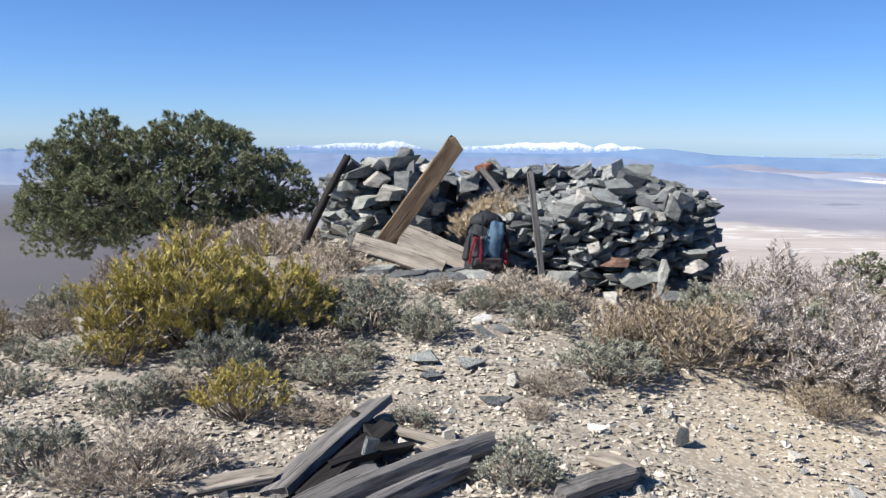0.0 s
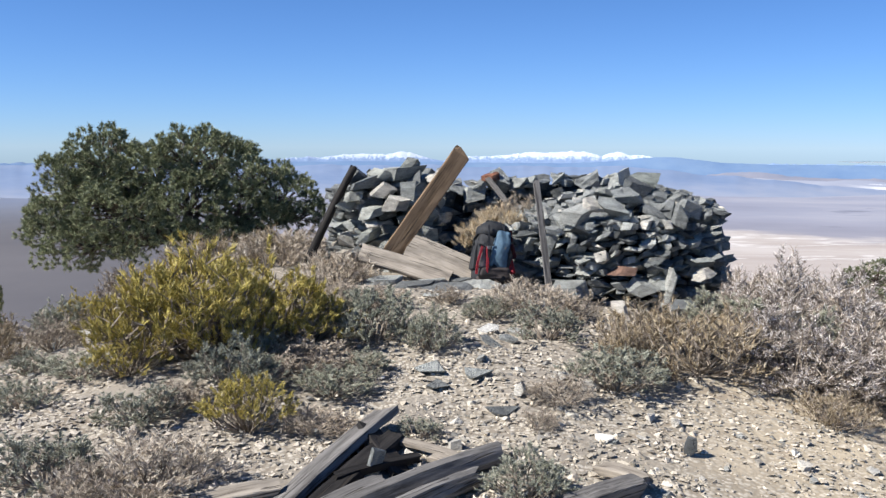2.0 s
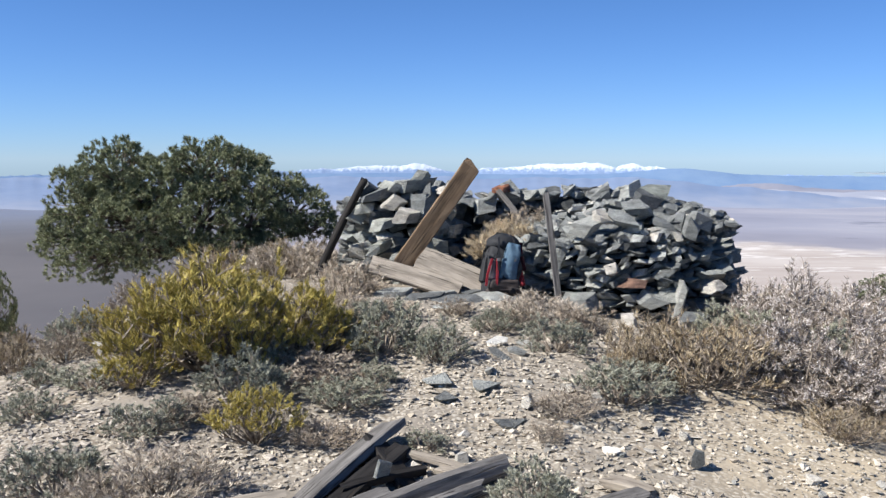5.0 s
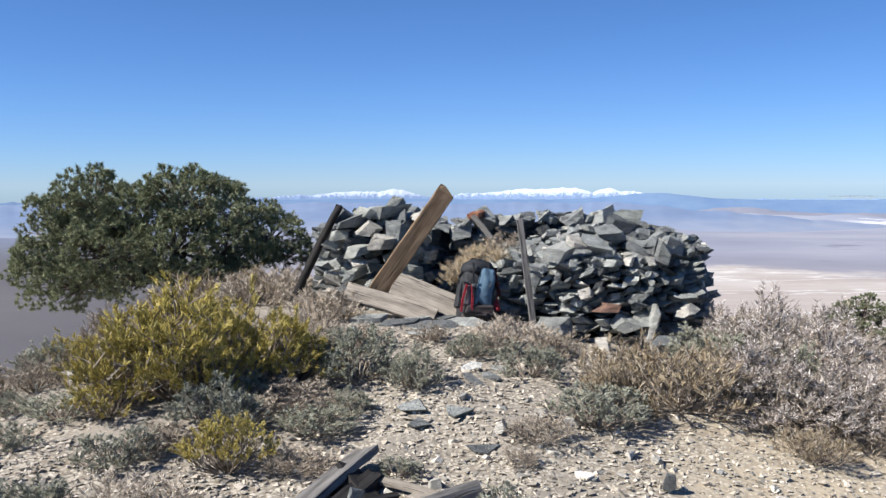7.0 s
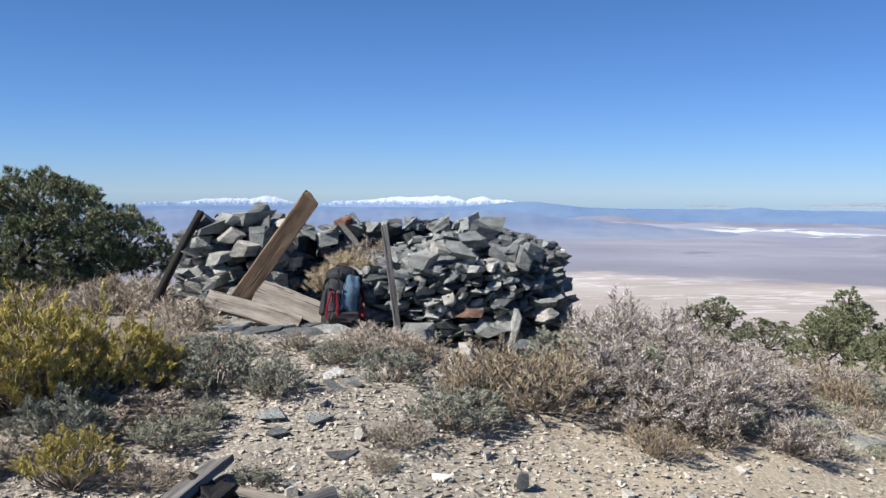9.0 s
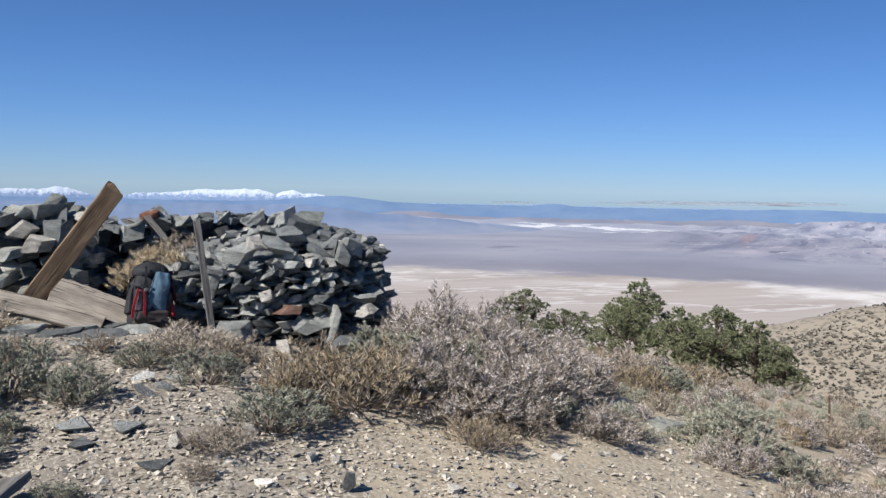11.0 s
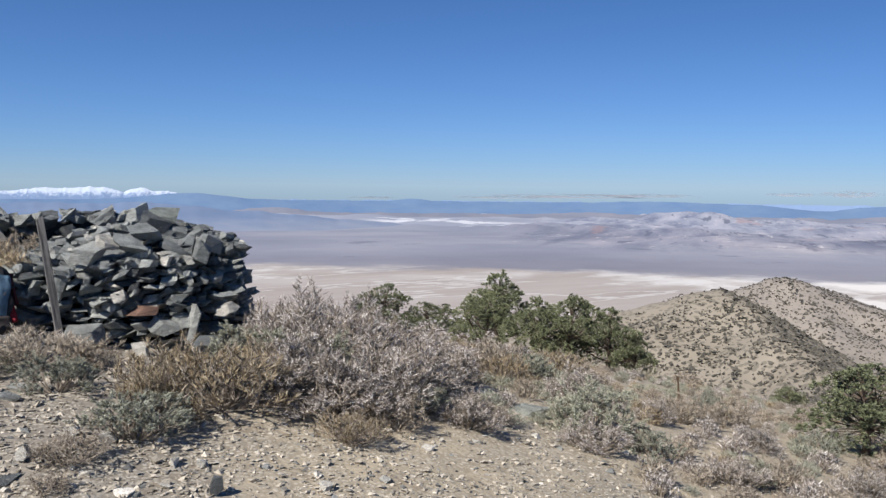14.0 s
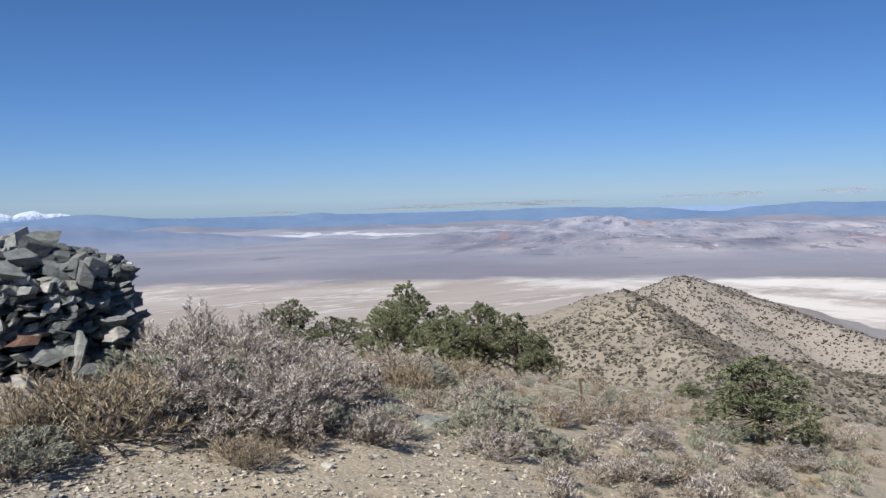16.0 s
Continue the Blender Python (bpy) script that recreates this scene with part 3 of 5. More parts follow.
CAPSTONE = rock_pool("stone", 26, 1, True, stone_mat("pale_grey_slate", [(0.0, (0.20, 0.22, 0.20)), (1.0, (0.24, 0.26, 0.235))]))[0]
HUT = "walls of the ruined hut"


def right_top(x, y):
    f = float(smooth(8.75, 9.75, y + 0.12 * (x - 1.6)))
    z = 0.90 + 0.30 * f * float(smooth(0.8, 1.5, x))
    z += 0.045 * math.sin(3.1 * x + 0.7) * f
    return z - 0.11 * float(smooth(2.45, 3.1, x)) * f


def right_wall():
    rng = random.Random(41)
    wall = tagged(empty("stone_wall", (1.6, 9.2, rest(1.6, 9.2))), "broken dry-stone wall front of dark grey slate", "wall", HUT)
    back = wall.matrix_basis.inverted()
    lay_face(wall, rng, (0.42, 9.38), (0.80, 9.04), lambda s: 0.82 + 0.06 * s)
    lay_face(wall, rng, (0.80, 9.04), (1.55, 8.76), lambda s: 0.88 + 0.05 * s)
    lay_face(wall, rng, (1.55, 8.76), (2.28, 8.68), lambda s: 0.93 + 0.05 * s + 0.03 * math.sin(6 * s))
    inside = [(0.64, 9.50), (0.94, 9.24), (2.22, 9.0), (2.62, 9.28), (2.86, 9.75), (2.92, 11.3), (1.16, 11.3), (1.02, 9.75)]
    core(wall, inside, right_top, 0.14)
    for x, y, z, sx, sy, sz, rx, ry, rz in (
            (1.36, 8.94, 1.02, 0.42, 0.24, 0.13, 34, -6, 4), (1.75, 8.95, 1.08, 0.40, 0.24, 0.10, 34, 18, -8), (1.10, 8.90, 0.74, 0.18, 0.16, 0.24, 8, 10, 10),
            (2.30, 8.66, 0.30, 0.10, 0.18, 0.30, 6, 10, 20), (2.02, 8.68, 0.28, 0.38, 0.20, 0.14, 14, 28, -4), (1.30, 8.72, 0.26, 0.36, 0.22, 0.12, 10, -6, 4)):
        stone_at(wall, rng, pose(x, y, z, rx, ry, rz), (sx, sy, sz), SLABS)
    stone_at(wall, rng, pose(1.62, 8.74, 0.60, 4, 10, 4), (0.22, 0.18, 0.17), PALES)
    stone_at(wall, rng, pose(1.84, 8.71, 0.45, 2, 4, 0), (0.29, 0.20, 0.08), RUSTS)
    stone_at(wall, rng, pose(1.56, 8.94, 1.10, 30, 18, 12), (0.34, 0.2, 0.12), PALES)
    for ob in wall.children:
        ob.matrix_parent_inverse = back


def corner_wall():
    rng = random.Random(43)
    wall = tagged(empty("stone_wall", (2.8, 9.2, rest(2.8, 9.2))), "rounded outer corner of the dry-stone hut, piled dark slabs", "wall", HUT)
    back = wall.matrix_basis.inverted()
    lay_face(wall, rng, (2.28, 8.70), (3.02, 8.98), lambda s: 1.07, pale=0.03, lean=0.15)
    lay_face(wall, rng, (3.02, 8.98), (3.46, 9.75), lambda s: 1.06 - 0.10 * s, lean=0.26)
    lay_face(wall, rng, (1.02, 11.3), (0.90, 9.75), lambda s: 0.92, width=(0.2, 0.45), thick=(0.09, 0.17), pale=0.0)
    cap_stones(wall, rng, (0.95, 3.06), (8.85, 10.4), right_top, 230, size=(0.11, 0.30), inside=lambda x, y: y > 8.8 + max(0, x - 2.3) * 0.5)
    for x, y, z, sx, sy, sz, rx, ry, rz in (
            (2.12, 9.45, 1.27, 0.44, 0.32, 0.12, 20, 8, 15), (2.62, 9.14, 1.06, 0.32, 0.26, 0.14, 24, 14, 40), (2.84, 9.3, 0.98, 0.30, 0.28, 0.14, 10, 20, 70),
            (1.95, 9.15, 1.18, 0.36, 0.28, 0.10, 22, -12, 30), (2.45, 8.88, 0.98, 0.26, 0.22, 0.18, 20, 30, 10)):
        stone_at(wall, rng, pose(x, y, z, rx, ry, rz), (sx, sy, sz), SLABS)
    stone_at(wall, rng, pose(2.72, 8.84, 0.40, 8, -6, 28), (0.38, 0.22, 0.14), PALES)
    share("stone", CAPSTONE, scaled(pose(2.22, 9.60, 1.31, 16, -6, 10), 0.44, 0.34, 0.14), wall)
    for ob in wall.children:
        ob.matrix_parent_inverse = back


def left_wall():
    rng = random.Random(57)
    wall = tagged(empty("stone_wall", (-0.7, 9.9, rest(-0.7, 9.9))), "tumbled dry-stone pier of pale and dark slabs beside the hut's opening", "wall", HUT)
    back = wall.matrix_basis.inverted()
    lay_face(wall, rng, (-1.42, 10.35), (-0.95, 9.72), lambda s: 1.18 + 0.06 * s, pale=0.32)
    lay_face(wall, rng, (-0.95, 9.72), (-0.08, 9.52), lambda s: 1.28 + 0.10 * s, pale=0.34, width=(0.11, 0.30), thick=(0.05, 0.11))
    lay_face(wall, rng, (-0.08, 9.52), (0.02, 11.4), lambda s: 1.35 - 0.18 * s, width=(0.22, 0.5), thick=(0.10, 0.18), pale=0.0)
    lay_face(wall, rng, (-1.40, 11.6), (-1.42, 10.35), lambda s: 1.15)

    def top(x, y):
        return 1.20 + 0.20 * float(smooth(-1.2, -0.4, x)) + 0.05 * math.sin(5 * x)

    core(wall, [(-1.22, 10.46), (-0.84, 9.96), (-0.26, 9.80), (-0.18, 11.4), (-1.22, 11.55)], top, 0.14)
    cap_stones(wall, rng, (-1.2, -0.2), (9.85, 11.3), top, 44)
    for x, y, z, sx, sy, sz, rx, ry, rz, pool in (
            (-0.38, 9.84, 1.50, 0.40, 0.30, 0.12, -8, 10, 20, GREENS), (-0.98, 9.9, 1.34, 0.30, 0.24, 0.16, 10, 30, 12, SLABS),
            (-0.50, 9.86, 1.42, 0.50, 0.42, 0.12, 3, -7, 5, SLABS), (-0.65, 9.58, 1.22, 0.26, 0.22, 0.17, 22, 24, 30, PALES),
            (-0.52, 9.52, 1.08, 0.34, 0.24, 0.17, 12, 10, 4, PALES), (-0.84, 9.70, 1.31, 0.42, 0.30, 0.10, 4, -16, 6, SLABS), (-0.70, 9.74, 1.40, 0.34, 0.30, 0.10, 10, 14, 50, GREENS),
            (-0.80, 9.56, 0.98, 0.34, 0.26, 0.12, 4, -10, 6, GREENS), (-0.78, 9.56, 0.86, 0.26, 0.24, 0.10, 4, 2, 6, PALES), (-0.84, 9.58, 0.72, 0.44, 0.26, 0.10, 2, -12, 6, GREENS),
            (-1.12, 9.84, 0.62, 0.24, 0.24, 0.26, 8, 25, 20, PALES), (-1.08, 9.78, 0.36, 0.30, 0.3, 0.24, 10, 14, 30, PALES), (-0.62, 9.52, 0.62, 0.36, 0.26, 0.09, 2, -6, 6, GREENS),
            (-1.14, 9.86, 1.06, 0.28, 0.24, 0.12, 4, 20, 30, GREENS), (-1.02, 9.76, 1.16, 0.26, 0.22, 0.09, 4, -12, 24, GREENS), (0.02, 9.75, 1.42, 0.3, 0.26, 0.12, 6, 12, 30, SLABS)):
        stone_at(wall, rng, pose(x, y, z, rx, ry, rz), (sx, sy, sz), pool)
    for ob in wall.children:
        ob.matrix_parent_inverse = back
    return wall


def back_wall():
    rng = random.Random(63)
    wall = tagged(empty("stone_wall", (0.4, 11.7, rest(0.4, 11.7))), "low dark slate back wall of the roofless hut", "wall", HUT)
    back = wall.matrix_basis.inverted()
    lay_face(wall, rng, (-0.1, 11.45), (2.6, 11.35), lambda s: 1.20 + 0.10 * math.sin(2.2 * s), width=(0.22, 0.5), thick=(0.08, 0.17))

    def top(x, y):
        return 1.20 + 0.10 * math.sin(0.9 * x + 0.1)

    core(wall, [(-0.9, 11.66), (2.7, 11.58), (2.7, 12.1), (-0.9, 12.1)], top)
    cap_stones(wall, rng, (-0.7, 2.6), (11.5, 12.0), top, 60)
    stone_at(wall, rng, pose(0.64, 11.5, 1.31, 10, -8, 0), (0.27, 0.22, 0.07), LICHENS)
    for ob in wall.children:
        ob.matrix_parent_inverse = back
    return wall


right_wall()
corner_wall()
left_wall()
back_wall()


def rubble_mound():
    """Fallen stones that fill the hut's inside."""
    rng = random.Random(71)
    mound = tagged(empty("rubble_mound", (0.35, 10.5, rest(0.35, 10.5))), "heap of fallen dark stones and soil inside the hut", "rubble")
    back = mound.matrix_basis.inverted()
    n, bm = 18, bmesh.new()
    grid = [[None] * (n + 1) for _ in range(n + 1)]

    def top(x, y):
        return 0.30 + 0.42 * float(smooth(9.45, 10.0, y)) * float(smooth(0.0, 0.5, x)) + 0.05 * noise.noise((x * 3, y * 3, 2.0))

    for a in range(n + 1):
        for b in range(n + 1):
            x, y = -0.2 + 1.0 * a / n, 9.5 + 2.0 * b / n
            grid[a][b] = bm.verts.new((x, y, top(x, y)))
    for a in range(n):
        for b in range(n):
            bm.faces.new((grid[a][b], grid[a + 1][b], grid[a + 1][b + 1], grid[a][b + 1]))
    part("soil", bm, GROUND, mound, smooth=True)
    cap_stones(mound, rng, (-0.05, 0.6), (9.7, 11.2), top, 45, size=(0.12, 0.32))
    for ob in mound.children:
        ob.matrix_parent_inverse = back
    return top


mound_top = rubble_mound()


# ---- timber ----
def beam_mesh(bm, length, width, thick, rng, rows=10, ragged=0.03, warp=0.01):
    """A weathered board along x, with worn edges and splintered ends."""
    prof = [(-0.5, -0.38), (-0.46, -0.5), (-0.15, -0.5), (0.18, -0.49), (0.46, -0.5), (0.5, -0.38), (0.5, 0.36), (0.46, 0.5), (0.12, 0.48), (-0.2, 0.5), (-0.46, 0.5), (-0.5, 0.38)]
    last, first = None, None
    ends = [[rng.uniform(-ragged, ragged) for _ in prof] for _ in range(2)]
    for k in range(rows + 1):
        f = k / rows
        bend = warp * math.sin(f * math.pi)
        shrink = 1.0 - 0.05 * rng.random()
        ring = []
        for q, (a, b) in enumerate(prof):
            x = -length / 2 + f * length + (ends[0][q] if k == 0 else ends[1][q] if k == rows else 0)
            ring.append(bm.verts.new((x, a * width * shrink + rng.uniform(-1, 1) * width * 0.012, b * thick * shrink + bend + rng.uniform(-1, 1) * thick * 0.03)))
        if last:
            for q in range(len(prof)):
                j = (q + 1) % len(prof)
                bm.faces.new((last[q], last[j], ring[j], ring[q]))
        else:
            first = ring
        last = ring
    bm.faces.new(list(reversed(first)))
    bm.faces.new(last)
    bmesh.ops.recalc_face_normals(bm, faces=bm.faces)


def board(name, p0, p1, width, thick, material, label, category, roll=0.0, seed=0, ragged=0.03, warp=0.01, up=(0, -0.3, 1)):
    """A board from p0 to p1 whose broad face looks along up, turned by roll degrees about its length."""
    rng = random.Random(seed)
    p0, p1 = Vector(p0), Vector(p1)
    xa = (p1 - p0).normalized()
    ya = Vector(up).cross(xa).normalized()
    za = xa.cross(ya)
    bm = bmesh.new()
    beam_mesh(bm, (p1 - p0).length, width, thick, rng, ragged=ragged, warp=warp)
    ob = part(name, bm, material, None)
    rot = Matrix((xa, ya, za)).transposed().to_4x4()
    ob.matrix_basis = Matrix.Translation((p0 + p1) / 2) @ rot @ pose(0, 0, 0, roll)
    return tagged(ob, label, category)


def log_mesh(bm, length, r0, r1, rng, rows=14, sides=12, wobble=0.10, split=True):
    rings = []
    for k in range(rows + 1):
        f = k / rows
        r = r0 + (r1 - r0) * f
        ring = []
        for q in range(sides):
            g = 2 * math.pi * q / sides
            rr = r * (1 + wobble * noise.noise((f * 5, math.cos(g) * 2, math.sin(g) * 2)) + 0.5 * wobble * noise.noise((f * 3, math.cos(g) * 7, math.sin(g) * 7)) + (0.12 if (q % 5 == 0 and split) else 0) * -1)
            end = rng.uniform(-0.04, 0.04) if k in (0, rows) else 0
            ring.append(bm.verts.new((-length / 2 + f * length + end, rr * math.cos(g), rr * math.sin(g) + 0.02 * math.sin(f * 3))))
        rings.append(ring)
    for k in range(rows):
        for q in range(sides):
            j = (q + 1) % sides
            bm.faces.new((rings[k][q], rings[k][j], rings[k + 1][j], rings[k + 1][q]))
    bm.faces.new(list(reversed(rings[0])))
    bm.faces.new(rings[-1])
    bmesh.ops.recalc_face_normals(bm, faces=bm.faces)


def log(name, p0, p1, r0, r1, material, label, category, seed=0, smooth_it=True):
    rng = random.Random(seed)
    p0, p1 = Vector(p0), Vector(p1)
    bm = bmesh.new()
    log_mesh(bm, (p1 - p0).length, r0, r1, rng)
    ob = part(name, bm, material, None, smooth=smooth_it)
    ob.matrix_basis = Matrix.Translation((p0 + p1) / 2) @ (p1 - p0).to_track_quat("X", "Z").to_matrix().to_4x4()
    return tagged(ob, label, category)


board("leaning_board", (-0.55, 9.18, 0.58), (0.20, 9.30, 1.64), 0.21, 0.045, WOOD_BROWN, "long weathered brown board leaning across the hut's opening", "board", seed=2, ragged=0.05, up=(0.35, -1, 0.25))
board("fallen_board", (-0.86, 9.02, 0.60), (0.06, 8.86, 0.34), 0.24, 0.05, WOOD_PALE, "sun-bleached plank lying at the hut's doorway", "board", seed=3, up=(0.1, -0.8, 0.9))
board("fallen_board", (-0.36, 9.16, 0.66), (0.32, 9.02, 0.40), 0.28, 0.06, WOOD_PALE, "wide bleached plank propped on the doorway stones", "board", seed=4, up=(0.1, -1, 0.55))
log("charred_pole", (-1.62, 9.92, 0.26), (-1.00, 9.72, 1.48), 0.052, 0.045, WOOD_DARK, "dark charred pole leaning on the stone pier", "pole", 5)
board("upright_lath", (1.06, 8.38, 0.20), (0.93, 8.62, 1.35), 0.065, 0.03, WOOD_GREY, "thin grey weathered lath standing against the wall", "board", seed=6, ragged=0.06, up=(0.15, -1, 0.1))
board("roof_lath", (0.58, 11.15, 1.30), (0.80, 10.9, 1.02), 0.07, 0.03, WOOD_GREY, "short grey lath fallen against the back wall", "board", seed=7, up=(0.2, -1, 0.2))

# the timber in front
board("fallen_plank", (-0.76, 3.84, 0.04), (-0.335, 4.90, 0.16), 0.18, 0.05, WOOD_GREY, "grey weathered plank propped up over charred timber", "plank", seed=8, ragged=0.02, up=(-0.5, -0.3, 0.9))
board("charred_beam", (-0.60, 3.80, 0.02), (-0.27, 4.60, 0.09), 0.11, 0.10, WOOD_DARK, "charred beam lying under a grey plank", "beam", seed=9)
log("fallen_log", (-0.54, 3.68, 0.03), (0.30, 4.46, 0.07), 0.072, 0.062, WOOD_GREY, "cracked grey log lying on the gravel", "log", 10, False)
log("charred_log", (-0.40, 3.56, 0.02), (0.16, 4.16, 0.05), 0.066, 0.052, WOOD_GREY, "split dark-grey log lying along a paler log", "log", 18, False)
board("charred_board", (-0.42, 4.66, 0.15), (-0.20, 4.22, 0.03), 0.13, 0.03, WOOD_DARK, "charred board end leaning under the plank", "board", seed=21, up=(0.6, -0.5, 0.7))
board("charred_stick", (-0.52, 4.05, 0.10), (-0.14, 4.40, 0.07), 0.05, 0.04, WOOD_DARK, "black charred stick among the timber", "stick", seed=22)
board("grey_splinter", (-0.62, 3.72, 0.06), (-0.30, 3.98, 0.12), 0.07, 0.025, WOOD_GREY, "split grey board end on the log", "board", seed=23, up=(-0.2, -0.5, 0.9))
board("bleached_stick", (-0.24, 4.58, 0.10), (0.10, 4.36, 0.08), 0.05, 0.03, WOOD_PALE, "pale broken stick among the timber", "stick", seed=11)
board("bleached_stick", (-0.06, 4.42, 0.07), (0.10, 4.28, 0.07), 0.07, 0.03, WOOD_PALE, "short pale splinter among the timber", "stick", seed=12)
board("short_plank", (-1.15, 3.86, 0.05), (-0.80, 3.98, 0.08), 0.10, 0.04, WOOD_PALE, "bleached plank end in the gravel", "plank", seed=13)
board("broken_beam", (0.58, 3.84, 0.03), (0.96, 4.06, 0.06), 0.10, 0.09, WOOD_GREY, "short grey-brown beam half sunk in the gravel", "beam", seed=14)
board("broken_beam", (0.80, 4.26, 0.07), (0.99, 4.06, 0.08), 0.08, 0.05, WOOD_PALE, "pale broken beam end lying on the gravel", "beam", seed=15)
board("slope_stake", (9.21, 8.79, height(9.21, 8.79) - 0.05), (9.19, 8.79, height(9.21, 8.79) + 0.46), 0.024, 0.022, WOOD_BROWN, "thin brown wooden stake standing on the scrubby slope", "stake", seed=16, up=(0, -1, 0.1))


DARKS = rock_pool("stone", 31, 2, False, SLATE)


# ---- flat slabs and single stones ----
def single(name, x, y, size, turn, pool, seed, label, category="stone", lift=0.35, tilt=(0, 0)):
    rng = random.Random(seed)
    ob = share(name, rng.choice(pool), scaled(pose(x, y, height(x, y) + size[2] * lift, tilt[0], tilt[1], turn), *size))
    return tagged(ob, label, category, "loose stones by the path")


FLATS = rock_pool("flat_slab", 23, 9, True, SLATE)
for k, (x, y, w, d, t, g) in enumerate((
        (-0.06, 5.75, 0.34, 0.30, 0.07, 20), (0.22, 5.68, 0.34, 0.26, 0.06, -15), (-0.02, 5.52, 0.24, 0.2, 0.06, 40),
        (-0.60, 8.66, 0.44, 0.36, 0.14, 10), (0.05, 8.42, 0.62, 0.42, 0.07, 5), (0.42, 8.66, 0.66, 0.42, 0.08, -8), (-0.28, 8.52, 0.5, 0.36, 0.07, 25),
        (0.66, 8.34, 0.5, 0.4, 0.07, 60), (-0.02, 7.95, 0.44, 0.34, 0.06, -20), (0.36, 6.35, 0.16, 0.34, 0.05, 20), (0.50, 6.45, 0.14, 0.36, 0.05, 28),
        (0.36, 5.12, 0.34, 0.2, 0.05, 8), (0.96, 4.74, 0.13, 0.09, 0.04, -6), (-0.08, 8.86, 0.4, 0.32, 0.10, 30), (0.16, 8.92, 0.34, 0.26, 0.12, -12), (0.62, 6.75, 0.3, 0.24, 0.06, 70))):
    single("flat_slab", x, y, (w * (0.78 if y < 8 else 1.0), d * (0.86 if y < 8 else 1.0), t * 0.62), g, FLATS, 100 + k, "flat grey-green slate slab on the path", "slab", 0.25, (5, -4))
single("upright_slab", -0.34, 4.20, (0.11, 0.04, 0.17), 40, FLATS, 130, "small grey slab standing among the timber", "slab", 0.4, (8, 12))
for k, (x, y, w, d, t, pool, lab) in enumerate((
        (0.37, 6.66, 0.19, 0.15, 0.11, QUARTZ, "white quartz stone on the path"), (0.50, 5.33, 0.11, 0.10, 0.11, PALES, "pale rounded stone in gravel"), (1.40, 4.68, 0.08, 0.10, 0.13, DARKS, "dark upright stone in pale gravel"),
        (1.42, 5.05, 0.10, 0.08, 0.08, PALES, "pale stone in the gravel"), (0.80, 5.62, 0.18, 0.12, 0.08, PALES, "pale flat stone beside sagebrush"), (0.95, 5.48, 0.14, 0.1, 0.07, PALES, "pale flat stone beside sagebrush"),
        (-2.95, 6.85, 0.26, 0.16, 0.10, PALES, "pale stone at the summit's edge"), (-2.72, 6.60, 0.24, 0.2, 0.10, LOOSES, "grey stone at the summit's edge"), (1.26, 5.1, 0.1, 0.1, 0.07, LOOSES, "grey stone in the gravel"),
        (5.0, 6.75, 0.46, 0.34, 0.09, GREENS, "green-grey slab in the scrub"), (4.55, 6.95, 0.40, 0.30, 0.08, GREENS, "green-grey slab in the scrub"), (2.35, 8.35, 0.44, 0.3, 0.24, SLABS, "slate block fallen at the wall's foot"),
        (1.72, 8.35, 0.26, 0.2, 0.10, PALES, "pale block fallen at the wall's foot"), (8.4, 7.6, 0.3, 0.2, 0.14, LOOSES, "pale stone on the slope"))):
    single("loose_stone", x, y, (w, d, t), 37 * k, pool, 140 + k, lab)


# ---- backpack ----
def rounded_box(sx, sy, sz, bevel, taper=1.0, segments=3, puff=0.0):
    bm = bmesh.new()
    bmesh.ops.create_cube(bm, size=1)
    for v in bm.verts:
        k = taper if v.co.z > 0 else 1.0
        v.co = Vector((v.co.x * sx * k, v.co.y * sy * k, v.co.z * sz))
    bmesh.ops.subdivide_edges(bm, edges=bm.edges, cuts=3, use_grid_fill=True)
    for v in bm.verts:
        q = v.co
        bulge = (1 - (2 * q.x / sx) ** 2) * (1 - (2 * q.z / sz) ** 2)
        if abs(abs(q.y) - sy / 2 * 1) < sy * 0.2:
            q.y += math.copysign(puff * max(0, bulge), q.y)
        q += Vector([noise.noise(q * 9 + Vector((k * 3.0, 0, 0))) * bevel * 0.35 for k in range(3)])
    sharp = [e for e in bm.edges if len(e.link_faces) == 2 and e.calc_face_angle(0) > 0.7]
    bmesh.ops.bevel(bm, geom=sharp, offset=bevel, segments=segments, affect="EDGES", profile=0.6)
    return bm


def dome(rx, ry, rz, m):
    """A soft, slightly creased cap."""
    bm = bmesh.new()
    bmesh.ops.create_icosphere(bm, subdivisions=3, radius=1.0)
    for v in bm.verts:
        k = 1 + 0.10 * noise.noise(v.co * 2.3)
        v.co = Vector((v.co.x * rx * k, v.co.y * ry * k, v.co.z * rz * (k if v.co.z > 0 else 0.6)))
    bm.transform(m)
    return bm


def moved(bm, m):
    bm.transform(m)
    return bm


def cloth_mat(name, c, rough=0.7):
    m = Mat(name, rough, 0.3)
    n1 = m.noise(16, 4, 0.6)
    m.colour(m.mix(1.0, c, m.ramp(n1, [(0.3, 0.7), (0.7, 1.2)]), "MULTIPLY"))
    m.bump(m.math("ADD", n1, m.math("MULTIPLY", m.noise(240, 2, 0.5), 0.4)), 0.5, 0.01)
    return m.m


